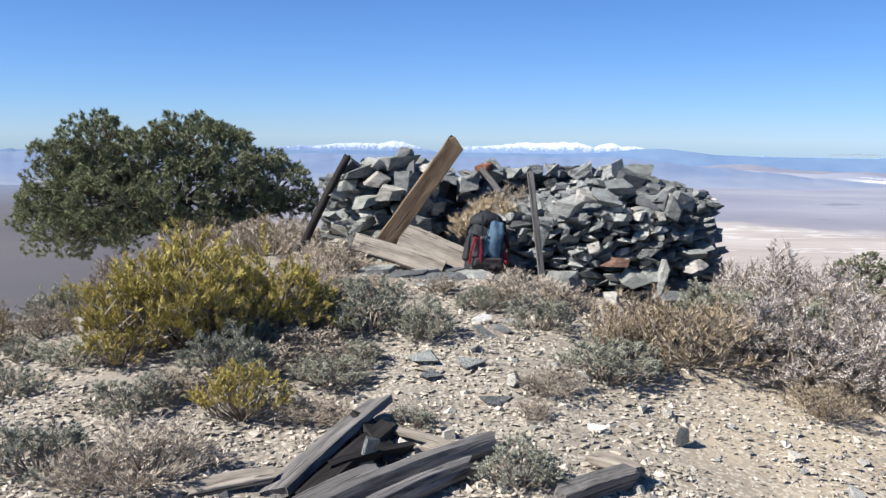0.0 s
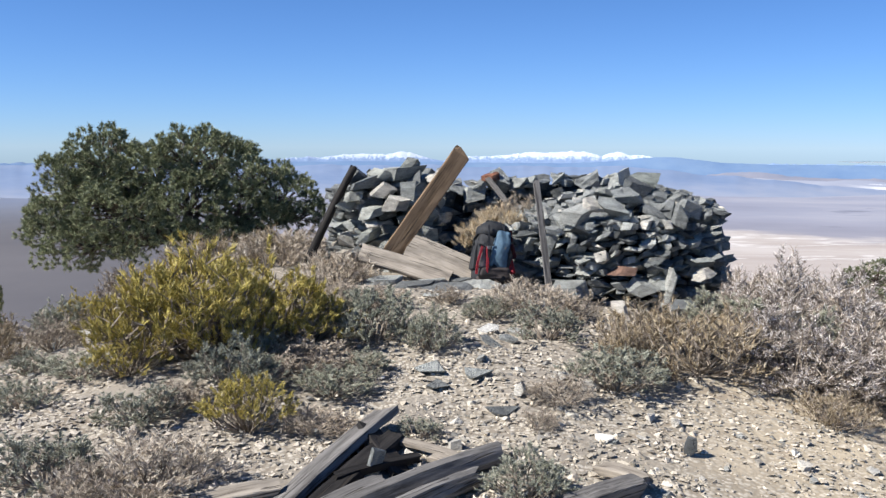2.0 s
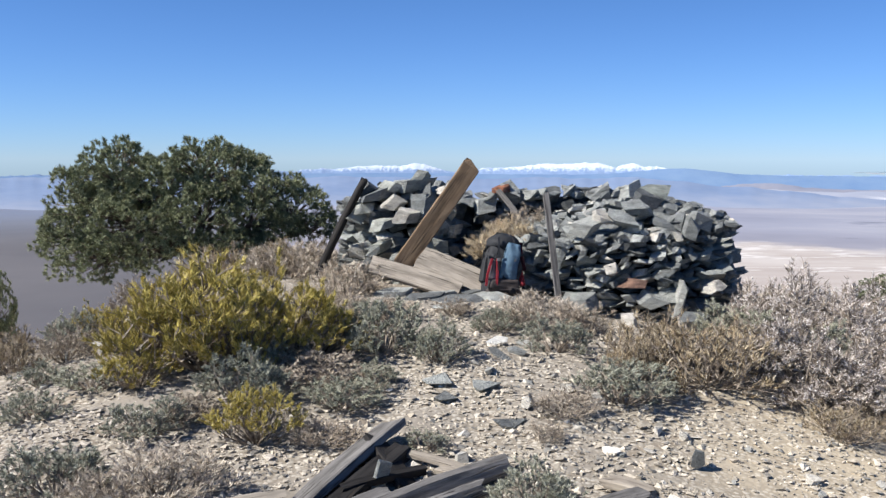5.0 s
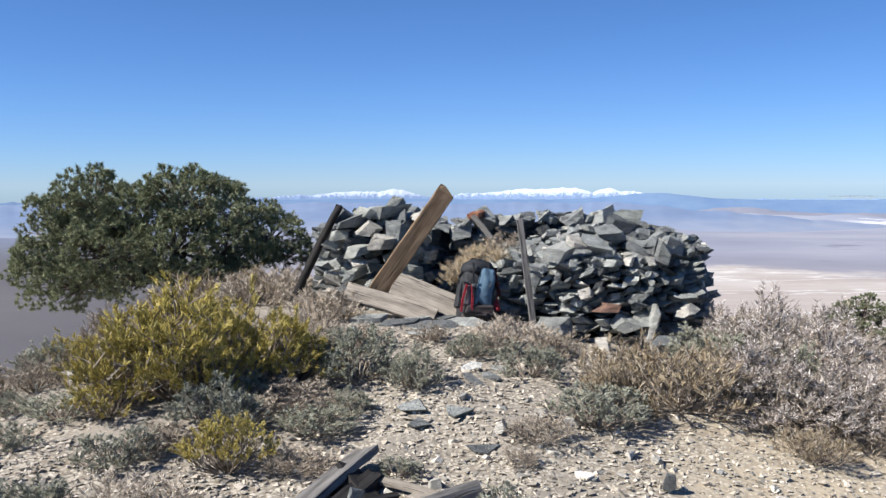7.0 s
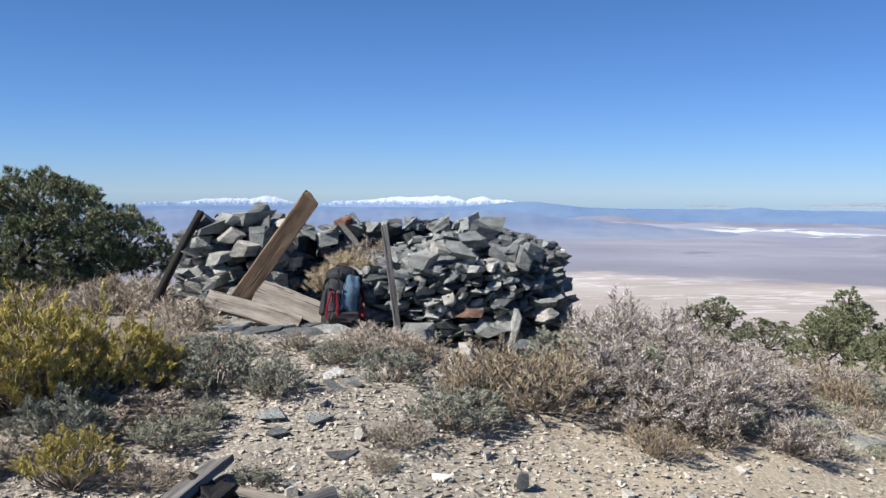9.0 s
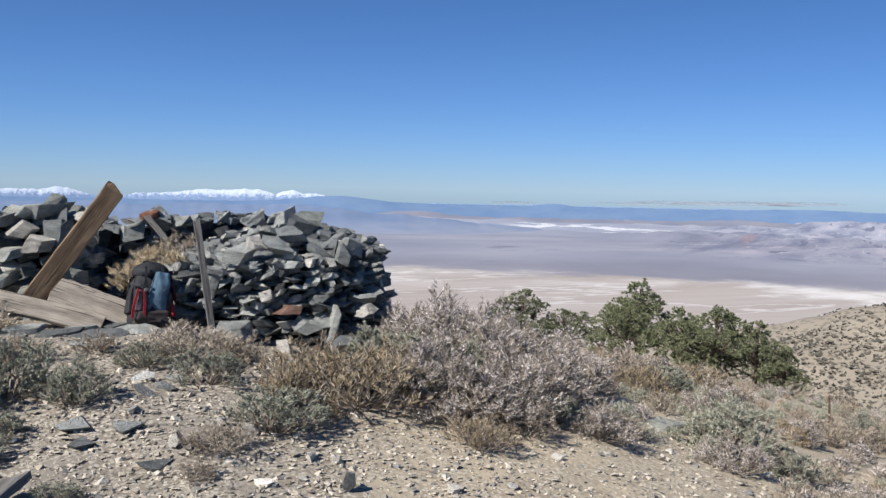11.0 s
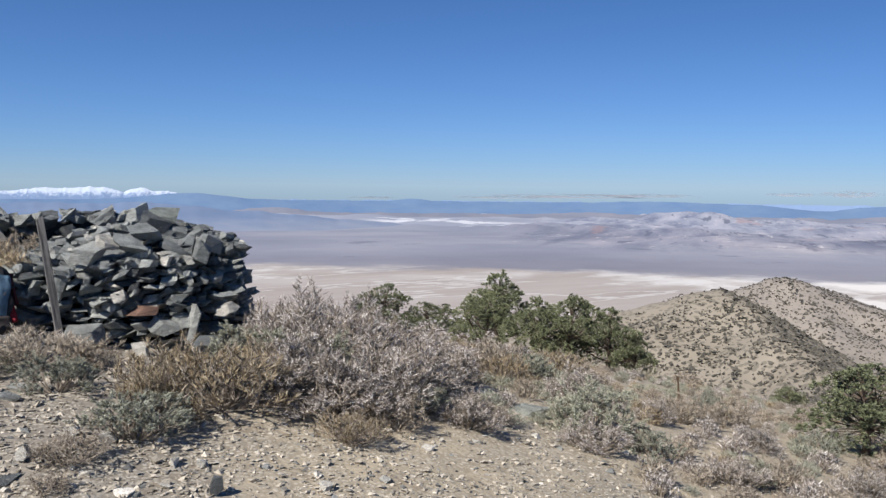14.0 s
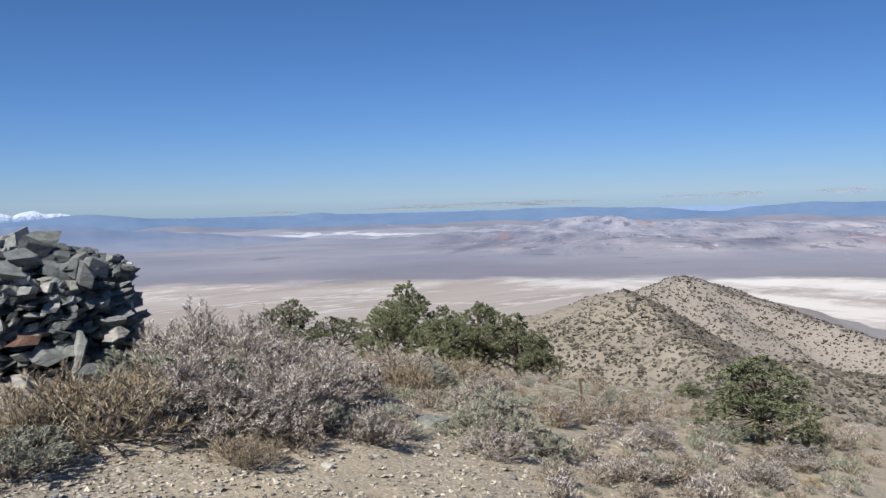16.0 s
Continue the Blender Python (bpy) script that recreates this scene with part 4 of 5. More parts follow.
def strap(bm, pts, width, thick):
    last = None
    for k, p in enumerate(pts):
        p = Vector(p)
        d = (Vector(pts[min(k + 1, len(pts) - 1)]) - Vector(pts[max(k - 1, 0)])).normalized()
        side = d.cross(Vector((0, -1, 0))).normalized() * width / 2
        out = side.cross(d).normalized() * thick / 2
        ring = [bm.verts.new(p + side + out), bm.verts.new(p - side + out), bm.verts.new(p - side - out), bm.verts.new(p + side - out)]
        if last:
            for q in range(4):
                bm.faces.new((last[q], last[(q + 1) % 4], ring[(q + 1) % 4], ring[q]))
        else:
            bm.faces.new(ring)
        last = ring
    bm.faces.new(list(reversed(last)))
    bmesh.ops.recalc_face_normals(bm, faces=bm.faces)
    return bm


def backpack(x, y, turn):
    black = cloth_mat("black_pack_cloth", (0.022, 0.024, 0.028))
    blue_c = cloth_mat("faded_blue_pack_cloth", (0.085, 0.15, 0.215))
    red = cloth_mat("red_pack_cloth", (0.26, 0.02, 0.03))
    wine = cloth_mat("wine_pack_cloth", (0.075, 0.015, 0.02))
    mesh_c = cloth_mat("grey_mesh_cloth", (0.15, 0.13, 0.135))
    base_c = cloth_mat("dark_base_cloth", (0.05, 0.042, 0.04))
    grey = cloth_mat("grey_pack_cloth", (0.16, 0.16, 0.16))
    pack = tagged(empty("backpack", (x, y, height(x, y))), "blue, red and black hiking backpack standing against stones", "backpack")
    pack.scale = (1.1, 1.1, 1.06)
    pack.rotation_euler = (radians(-7), radians(3), radians(turn))
    part("body", moved(rounded_box(0.38, 0.26, 0.52, 0.07, 0.70, puff=0.03), pose(0, 0, 0.28)), black, pack, smooth=True)
    part("lid", dome(0.158, 0.135, 0.10, pose(0.005, -0.01, 0.525, 6, -4, 0)), black, pack, "black rounded top lid", True)
    part("front_panel", moved(rounded_box(0.20, 0.07, 0.37, 0.03, 0.62, puff=0.035), pose(0.055, -0.138, 0.345, 7, 7, 0)), blue_c, pack, "faded blue front panel", True)
    pocket = part("mesh_pocket", moved(rounded_box(0.10, 0.05, 0.20, 0.02, 0.6), pose(-0.115, -0.135, 0.26, 7, 6, 0)), mesh_c, pack, "pale grey mesh pocket", True)
    part("front_pocket", moved(rounded_box(0.32, 0.07, 0.13, 0.03, 0.92), pose(0.0, -0.135, 0.11)), base_c, pack, "brown-black lower pocket", True)
    part("side_pocket", moved(rounded_box(0.06, 0.14, 0.17, 0.025, 0.7), pose(0.165, -0.09, 0.19, 0, -5, 0)), red, pack, "red side pocket", True)
    part("side_wing", moved(rounded_box(0.04, 0.16, 0.28, 0.015, 0.7), pose(0.185, -0.01, 0.40, 0, -8, 0)), wine, pack, "dark red side wing", True)
    part("side_wing", moved(rounded_box(0.04, 0.15, 0.24, 0.018, 0.7), pose(-0.172, 0.0, 0.26, 0, 8, 0)), black, pack)
    for k in (0, 1):
        part("piping", strap(bmesh.new(), [(-0.185 + 0.10 * k, -0.16, 0.10), (-0.175 + 0.095 * k, -0.172, 0.22), (-0.135 + 0.05 * k, -0.17, 0.37)], 0.022, 0.012), red, pocket, "red piping")
    for s in (-1, 1):
        part("compression_strap", strap(bmesh.new(), [(0.19 * s, -0.10, 0.42), (0.12 * s, -0.165, 0.40), (0.03 * s, -0.185, 0.385)], 0.022, 0.006), black, pack)
        band = part("lid_strap", strap(bmesh.new(), [(0.07 * s, -0.15, 0.58), (0.075 * s, -0.175, 0.5), (0.075 * s, -0.18, 0.38), (0.07 * s, -0.175, 0.26)], 0.02, 0.006), black, pack)
        part("shoulder_strap", strap(bmesh.new(), [(0.08 * s, 0.10, 0.52), (0.10 * s, 0.19, 0.45), (0.12 * s, 0.20, 0.28), (0.14 * s, 0.13, 0.10)], 0.06, 0.015), black, pack)
        part("buckle", moved(rounded_box(0.035, 0.012, 0.03, 0.004, segments=2), pose(0.075 * s, -0.188, 0.36)), grey, band)
    part("haul_loop", strap(bmesh.new(), [(-0.04, 0.09, 0.57), (-0.02, 0.11, 0.63), (0.02, 0.11, 0.63), (0.04, 0.09, 0.57)], 0.02, 0.006), black, pack)
    part("base_panel", moved(rounded_box(0.35, 0.25, 0.08, 0.03), pose(0, -0.01, 0.045)), base_c, pack, "dark grey base", True)
    return pack


backpack(0.50, 8.95, 12)


# ---- plants ----
class Soup:
    """Collects stems and blades for one mesh."""

    def __init__(self):
        self.v, self.f = [], []

    def stem(self, p, q, r0, r1):
        d = (q - p).normalized()
        a = d.orthogonal().normalized()
        b = d.cross(a)
        k = len(self.v)
        for c, r in ((p, r0), (q, r1)):
            for g in (0.0, 2.094, 4.189):
                self.v.append(c + (a * math.cos(g) + b * math.sin(g)) * r)
        self.f += [(k, k + 1, k + 4, k + 3), (k + 1, k + 2, k + 5, k + 4), (k + 2, k, k + 3, k + 5)]

    def blade(self, p, d, n, length, width):
        """A narrow bent leaf from p along d."""
        s = d.cross(n)
        s = s.normalized() * width / 2 if s.length > 1e-4 else Vector((width / 2, 0, 0))
        m = p + d * length * 0.55
        t = p + d * length + n * length * 0.12
        k = len(self.v)
        self.v += [p, m + s, t, m - s]
        self.f.append((k, k + 1, k + 2, k + 3))

    def needle(self, p, d, n, length, width):
        """A narrow pointed needle from p along d."""
        s = d.cross(n)
        s = s.normalized() * width / 2 if s.length > 1e-4 else Vector((width / 2, 0, 0))
        k = len(self.v)
        self.v += [p + s, p - s, p + d * length]
        self.f.append((k, k + 1, k + 2))

    def make(self, name, material, parent):
        return mesh_object(name, [tuple(q) for q in self.v], self.f, material, parent)


def rand_dir(rng):
    return Vector((rng.gauss(0, 1), rng.gauss(0, 1), rng.gauss(0, 1))).normalized()


def bush(name, label, leaf, seed, stems=40, forks=5, blades=24, length=0.05, width=0.012, stem_r=0.008, fan=0.6, up=0.5, bare=0.2, lumps=0.5, flat=2.0, leafy=1.2, where=(0, -60, 0)):
    """A shrub about 1 wide and 1 high: bent woody stems that fork, each fork ending in a tuft of blades."""
    rng = random.Random(seed)
    thing = tagged(empty(name, where), label, "shrub")
    sticks, green = Soup(), Soup()

    def tuft(p, axis, size=1.0):
        for _ in range(blades):
            d = (axis + rand_dir(rng) * fan).normalized()
            green.needle(p - axis * rng.uniform(0.0, 0.09) + rand_dir(rng) * 0.012, d, rand_dir(rng), length * size * rng.uniform(0.6, 1.3), width * rng.uniform(0.7, 1.3))

    for _ in range(stems):
        az, out = rng.uniform(0, 2 * math.pi), math.sqrt(rng.random())
        ca, sa = math.cos(az), math.sin(az)
        lump = 1 - lumps * 0.30 + lumps * 0.75 * noise.noise((ca * out * 2.4 + seed, sa * out * 2.4, 0))
        end = Vector((ca * 0.45 * out, sa * 0.45 * out, 0.86 * math.sqrt(max(0.05, 1 - (out * 0.96) ** flat)) * lump * rng.uniform(0.84, 1.02)))
        base = Vector((ca * 0.10 * out, sa * 0.10 * out, -0.03))
        m1 = base.lerp(end, 0.35) + Vector((ca, sa, -0.4)) * 0.06 * out + rand_dir(rng) * 0.035
        m2 = base.lerp(end, 0.70) + Vector((ca, sa, -0.3)) * 0.05 * out + rand_dir(rng) * 0.045
        pts = (base, m1, m2, end)
        for k in range(3):
            sticks.stem(pts[k], pts[k + 1], stem_r * (1 - 0.28 * k), stem_r * (0.72 - 0.24 * k))
        axis = ((end - m2).normalized() * 0.6 + Vector((0, 0, up))).normalized()
        tuft(end, axis)
        for _ in range(forks):
            g = rng.uniform(0.9, 2.9)
            p = pts[int(g)].lerp(pts[int(g) + 1], g - int(g))
            d = ((end - base).normalized() * 0.5 + rand_dir(rng) * 0.62 + Vector((0, 0, up * 0.6))).normalized()
            q = p + d * rng.uniform(0.08, 0.19)
            q.z = max(q.z, 0.03)
            sticks.needle(p, (q - p).normalized(), rand_dir(rng), (q - p).length * 1.05, stem_r * 1.3)
            if g > leafy and rng.random() > bare:
                tuft(q, (d * 0.7 + Vector((0, 0, up))).normalized(), 0.85)
            else:
                for _ in range(3):
                    e = (d + rand_dir(rng) * 0.6).normalized()
                    sticks.needle(q - d * 0.03, e, rand_dir(rng), rng.uniform(0.05, 0.11), stem_r * 0.9)
    sticks.make("stem", TWIG, thing)
    green.make("foliage", leaf, thing)
    return thing


def grass_tuft(name, label, category, leaf, seed, blades=420, where=(0, -60, 0)):
    rng = random.Random(seed)
    thing = tagged(empty(name, where), label, category)
    s = Soup()
    for _ in range(blades):
        az, out = rng.uniform(0, 2 * math.pi), rng.random() ** 0.7
        base = Vector((math.cos(az) * 0.30 * out, math.sin(az) * 0.30 * out, -0.02))
        tip = Vector((math.cos(az) * (0.5 * out + rng.uniform(-0.1, 0.1)), math.sin(az) * (0.5 * out + rng.uniform(-0.1, 0.1)), rng.uniform(0.45, 1.0) * (1 - 0.35 * out)))
        d = tip - base
        s.blade(base, d.normalized(), rand_dir(rng), d.length, 0.011)
    s.make("grass_blade", leaf, thing)
    return thing


def low_shrub(name, label, leaf, seed, where=(0, -60, 0)):
    """A low dome, 1 wide and 1 high: stems fan to an uneven shell of short upright sprigs."""
    rng = random.Random(seed)
    thing = tagged(empty(name, where), label, "shrub")
    wood, green = Soup(), Soup()
    for _ in range(76):
        az, out = rng.uniform(0, 2 * math.pi), math.sqrt(rng.random())
        lump = 0.86 + 0.28 * noise.noise((math.cos(az) * out * 2.2 + seed, math.sin(az) * out * 2.2, 0))
        end = Vector((math.cos(az) * 0.44 * out * lump, math.sin(az) * 0.44 * out * lump, 0.84 * lump * math.sqrt(max(0.03, 1 - (out * 0.96) ** 2)) * rng.uniform(0.82, 1.04)))
        root = Vector((end.x * 0.2, end.y * 0.2, -0.03))
        wood.needle(root, (end - root).normalized(), rand_dir(rng), (end - root).length, 0.022)
        up = (end.normalized() + Vector((0, 0, 0.7))).normalized()
        for _ in range(9):
            p = end + rand_dir(rng) * 0.075 - up * rng.uniform(0, 0.18)
            green.needle(p, (up + rand_dir(rng) * 0.7).normalized(), rand_dir(rng), rng.uniform(0.06, 0.12), 0.023)
    wood.make("stem", TWIG, thing)
    green.make("foliage", leaf, thing)
    return thing


KINDS = {
    "rabbit": [bush("rabbitbrush", "olive-yellow rabbitbrush with tufted tips over bare grey stems", RABBIT, 200 + k, 62, 7, 50, 0.058, 0.0056, 0.0100, 0.48, 0.62, 0.24, 0.6, 3.4, 1.75) for k in range(3)],
    "sage": [bush("sagebrush", "grey-green sagebrush on stony ground", SAGE, 210 + k, 48, 6, 34, 0.050, 0.0098, 0.009, 0.78, 0.45, 0.12, 0.7) for k in range(3)],
    "dry": [bush("dry_shrub", "dry grey-brown twiggy shrub", DRY, 220 + k, 54, 8, 10, 0.08, 0.010, 0.008, 0.6, 0.3, 0.42, 0.8) for k in range(2)],
    "gold": [bush("golden_shrub", "straw and golden dry shrub", GOLD, 230 + k, 70, 7, 13, 0.085, 0.0085, 0.009, 0.42, 0.5, 0.5, 0.8) for k in range(2)],
    "white": [bush("pale_shrub", "pale grey shrub with fluffy whitish tips", WHITE, 240 + k, 84, 8, 22, 0.048, 0.0070, 0.0078, 0.78, 0.32, 0.44, 1.1) for k in range(3)],
    "pale_dry": [bush("bleached_shrub", "bleached straw-pale dry shrub", BLEACHED, 246 + k, 56, 7, 15, 0.10, 0.0075, 0.007, 0.5, 0.55, 0.3, 0.6) for k in range(2)],
    "straw": [grass_tuft("straw_tuft", "dry straw-coloured grass tuft", "grass tuft", STRAW, 250 + k, 1300) for k in range(2)],
    "tuft": [bush("straw_bush", "rounded golden dry bush on the rubble", STRAW, 256, 100, 7, 30, 0.085, 0.0052, 0.006, 0.55, 0.5, 0.08, 0.3)],
    "low_white": [low_shrub("low_pale_shrub", "low pale grey shrub on the slope", WHITE, 260 + k) for k in range(3)],
    "low_dry": [low_shrub("low_dry_shrub", "low brown-grey shrub on the slope", DRY, 264 + k) for k in range(2)],
    "low_sage": [low_shrub("low_sagebrush", "low grey-green sagebrush on the slope", SAGE, 268 + k) for k in range(2)],
    "low_gold": [low_shrub("low_golden_shrub", "low tan shrub on the slope", GOLD, 272 + k) for k in range(2)],
}
USED = {}


def grow(kind, x, y, w, h, turn=None, sink=0.0, z=None):
    """Sets a shrub of that kind, w wide and h high, on the ground."""
    n = USED.get(kind, 0)
    USED[kind] = n + 1
    rng = random.Random(n * 31 + len(kind))
    src = KINDS[kind]
    base = src[n % len(src)]
    d = w * rng.uniform(0.85, 1.1)
    m = scaled(pose(x, y, (height(x, y) if z is None else z) - sink, 0, 0, rng.uniform(0, 360) if turn is None else turn), w * 1.14, d * 1.08, h * 1.12)
    if n < len(src):
        base.matrix_basis = m
        return base
    made = copy_thing(base, m)
    made.matrix_basis = m
    return made


STANDS = {
    "rabbit": ((-1.80, 6.14, 1.32, 0.74), (-1.36, 6.40, 1.05, 0.66), (-2.24, 6.08, 0.64, 0.54), (-1.02, 6.40, 0.85, 0.44), (-2.14, 5.72, 0.56, 0.28), (-1.13, 4.86, 0.56, 0.32),
               (-1.95, 6.80, 1.30, 0.68), (-3.05, 7.25, 0.47, 0.28), (-1.50, 5.95, 0.66, 0.44)),
    "sage": ((-1.36, 5.46, 0.60, 0.36), (-1.81, 4.94, 0.50, 0.24), (-2.46, 5.71, 0.52, 0.22), (-3.15, 7.05, 0.62, 0.30), (-2.00, 4.16, 0.52, 0.30), (-0.51, 6.50, 0.82, 0.50),
             (-0.07, 6.20, 0.50, 0.34), (0.80, 6.50, 0.58, 0.30), (1.15, 5.60, 0.68, 0.36), (0.41, 4.02, 0.41, 0.27), (-0.14, 4.75, 0.29, 0.13), (-0.72, 5.42, 0.52, 0.24),
             (3.30, 8.60, 0.50, 0.50), (2.45, 7.30, 0.72, 0.42), (0.38, 7.22, 0.46, 0.24), (-0.51, 5.72, 0.38, 0.20), (-3.02, 6.07, 0.40, 0.18),
             (-2.64, 5.25, 0.43, 0.20), (5.37, 6.24, 0.92, 0.56), (5.72, 5.78, 0.62, 0.32), (6.61, 8.97, 0.95, 0.50), (9.26, 8.34, 0.58, 0.37), (2.86, 6.70, 0.60, 0.50),
             (3.40, 5.98, 0.50, 0.32), (9.33, 6.66, 0.61, 0.32), (10.21, 9.11, 0.50, 0.41), (-1.34, 5.92, 0.5, 0.3)),
    "dry": ((-0.97, 5.82, 0.80, 0.26), (1.17, 7.30, 0.46, 0.30), (0.75, 5.26, 0.48, 0.20), (-0.75, 4.85, 0.48, 0.18), (-1.65, 5.18, 0.45, 0.18),
            (-2.75, 6.85, 0.60, 0.22), (0.56, 4.90, 0.24, 0.12), (-0.53, 7.50, 0.50, 0.24), (6.10, 9.13, 1.07, 0.57), 
            (6.62, 5.14, 0.61, 0.34), (4.06, 6.03, 0.43, 0.24), (13.76, 7.50, 0.94, 0.47), (12.48, 9.07, 0.72, 0.51),
            (7.89, 7.48, 0.88, 0.42), (9.04, 7.74, 0.88, 0.42), (3.05, 5.72, 0.55, 0.30), (17.91, 16.89, 1.14, 0.49), (0.02, 7.70, 0.35, 0.2)),
    "pale_dry": ((-1.98, 10.2, 1.10, 0.50), (-1.13, 8.80, 0.86, 0.40), (0.76, 7.42, 0.78, 0.36), (-1.42, 4.08, 0.70, 0.30), (-1.68, 3.98, 0.42, 0.22), (-0.86, 9.02, 0.42, 0.34), (-1.35, 8.30, 0.50, 0.26), (-0.90, 7.60, 0.5, 0.22)),
    "gold": ((1.50, 6.40, 0.72, 0.46), (1.85, 6.05, 0.95, 0.50), (2.53, 5.40, 0.50, 0.27), (6.06, 8.60, 0.66, 0.46), (2.20, 6.45, 0.70, 0.44), (8.52, 10.75, 1.16, 0.49), (1.30, 6.05, 0.45, 0.36)),
    "white": ((3.05, 7.50, 1.05, 0.82), (3.20, 6.92, 1.10, 0.78), (2.90, 7.92, 0.85, 0.84), (3.72, 7.62, 1.05, 0.80), (3.40, 7.95, 1.00, 0.82), (4.05, 8.85, 1.10, 0.66), (4.24, 7.35, 0.95, 0.58), (2.50, 6.02, 0.88, 0.54), (3.22, 6.25, 0.95, 0.68), (4.55, 7.80, 1.08, 0.54), (2.62, 6.42, 0.92, 0.64),
              (2.92, 6.02, 0.90, 0.55), (3.50, 6.25, 0.80, 0.56), (3.76, 5.79, 0.54, 0.36), (4.81, 8.23, 0.85, 0.46), (4.85, 5.55, 0.66, 0.32), (6.35, 9.40, 0.90, 0.56),
              (3.75, 6.85, 0.95, 0.56), (3.45, 8.60, 1.05, 0.68), (4.25, 7.05, 0.80, 0.50), (4.60, 8.65, 1.10, 0.56), (5.77, 9.94, 1.12, 0.45), (7.98, 6.44, 0.54, 0.29),
              (8.30, 5.28, 0.72, 0.33), (6.32, 7.64, 0.71, 0.50), (7.07, 7.12, 0.50, 0.33), (6.07, 5.12, 0.63, 0.32), (10.13, 5.97, 0.78, 0.39), (8.55, 10.08, 0.61, 0.35), (10.02, 13.95, 0.90, 0.45)),
}
for kind, stands in STANDS.items():
    for x, y, w, h in stands:
        grow(kind, x, y, w, h)


# the tuft on the rubble inside the hut
grow("tuft", 0.60, 9.70, 0.84, 0.54, z=mound_top(0.60, 9.70) + 0.06)
grow("straw", 0.40, 9.85, 0.40, 0.26, z=mound_top(0.40, 9.85) - 0.02)
grow("dry", 0.92, 10.40, 0.50, 0.36, z=mound_top(0.75, 10.40) + 0.12)

rng = random.Random(77)
# low scrub over the falling slope
stood = []
for _ in range(14000):
    az, d = radians(rng.uniform(20, 64)), 5.4 + 25 * rng.random() ** 1.25
    x, y = d * math.sin(az), d * math.cos(az)
    w = rng.uniform(0.20, 0.48)
    if x < 4.0 + 0.05 * y or (y < 3.4 and x < 4.8) or len(stood) >= 900 or (d < 7 and rng.random() < 0.82) or (d < 10 and rng.random() < 0.35):
        continue
    if any((x - a) ** 2 + (y - b) ** 2 < (0.46 * (w + c)) ** 2 for a, b, c in stood):
        continue
    stood.append((x, y, w))
    kind = rng.choice(("low_white", "low_dry", "low_sage", "low_dry", "low_white", "low_dry", "low_sage", "low_white", "low_dry", "low_sage", "low_gold"))
    grow(kind, x, y, w, w * rng.uniform(0.50, 0.74), sink=0.03)
# a few along the summit's left edge and behind the hut
for x, y, w in ((-3.05, 6.6, 0.55), (-3.5, 6.6, 0.5), (-3.9, 7.3, 0.6), (-3.0, 8.2, 0.7), (-2.5, 8.9, 0.7), (-1.7, 11.0, 0.7), (-3.3, 5.6, 0.4), (-2.2, 10.6, 0.8), (-2.9, 10.2, 0.9)):
    grow(rng.choice(("sage", "dry", "gold")), x, y, w, w * 0.6)


def pine(label, lobes, seed, clumps, brushes, trunk_top, spread=0.2, brush=0.11, needle=0.05, blades=40, bw=0.006, at=(0, 0, 0), trunk_r=0.11):
    """A low pinyon pine: trunk, limbs to each lobe (x, y, z, rx, ry, rz), and clumps of bristling twig ends over the lobes."""
    rng = random.Random(seed)
    thing = tagged(empty("pinyon_pine", at), label, "tree", "pinyon pines")
    wood, crown = Soup(), Soup()
    base, fork = Vector((0, 0, -0.15)), Vector((0, 0, trunk_top))
    bm = bmesh.new()
    log_mesh(bm, (fork - base).length, trunk_r, trunk_r * 0.75, rng, rows=6, sides=8, wobble=0.25)
    bm.transform(Matrix.Translation((base + fork) / 2) @ (fork - base).to_track_quat("X", "Z").to_matrix().to_4x4())
    part("trunk", bm, BARK, thing, smooth=True)
    total = sum((l[3] * l[4] * l[5]) ** 0.67 for l in lobes)
    for cx, cy, cz, rx, ry, rz in lobes:
        c = Vector((cx, cy, cz))
        bend = fork.lerp(c, 0.5) + Vector((rng.uniform(-.1, .1), rng.uniform(-.1, .1), -0.08)) * trunk_r * 8
        wood.stem(fork - Vector((0, 0, 0.6 * trunk_r)), bend, trunk_r * 0.55, trunk_r * 0.4)
        wood.stem(bend, c, trunk_r * 0.4, trunk_r * 0.2)
        for _ in range(max(4, int(clumps * (rx * ry * rz) ** 0.67 / total))):
            d = rand_dir(rng)
            if d.z < -0.2 and rng.random() < 0.5:
                d.z = -d.z
            centre = c + Vector((d.x * rx, d.y * ry, d.z * rz)) * rng.uniform(0.72, 0.98)
            wood.stem(c.lerp(bend, rng.random() * 0.4), centre, trunk_r * 0.12, trunk_r * 0.05)
            size = spread * rng.uniform(0.8, 1.25)
            for _ in range(brushes):
                u = (rand_dir(rng) + d * 0.5 + Vector((0, 0, 0.2))).normalized()
                p = centre + u * size * rng.uniform(0.45, 1.0)
                axis = (u * 0.6 + d * 0.3 + Vector((0, 0, 0.55)) + rand_dir(rng) * 0.25).normalized()
                wood.needle(p - axis * brush, axis, u, brush, bw)
                for _ in range(blades):
                    q = (rand_dir(rng) + axis * 0.75).normalized()
                    crown.needle(p + axis * brush * rng.uniform(-0.4, 0.4), q, rand_dir(rng), needle * rng.uniform(0.75, 1.2), bw)
    wood.make("limb", BARK, thing)
    crown.make("crown", NEEDLE, thing)
    return thing


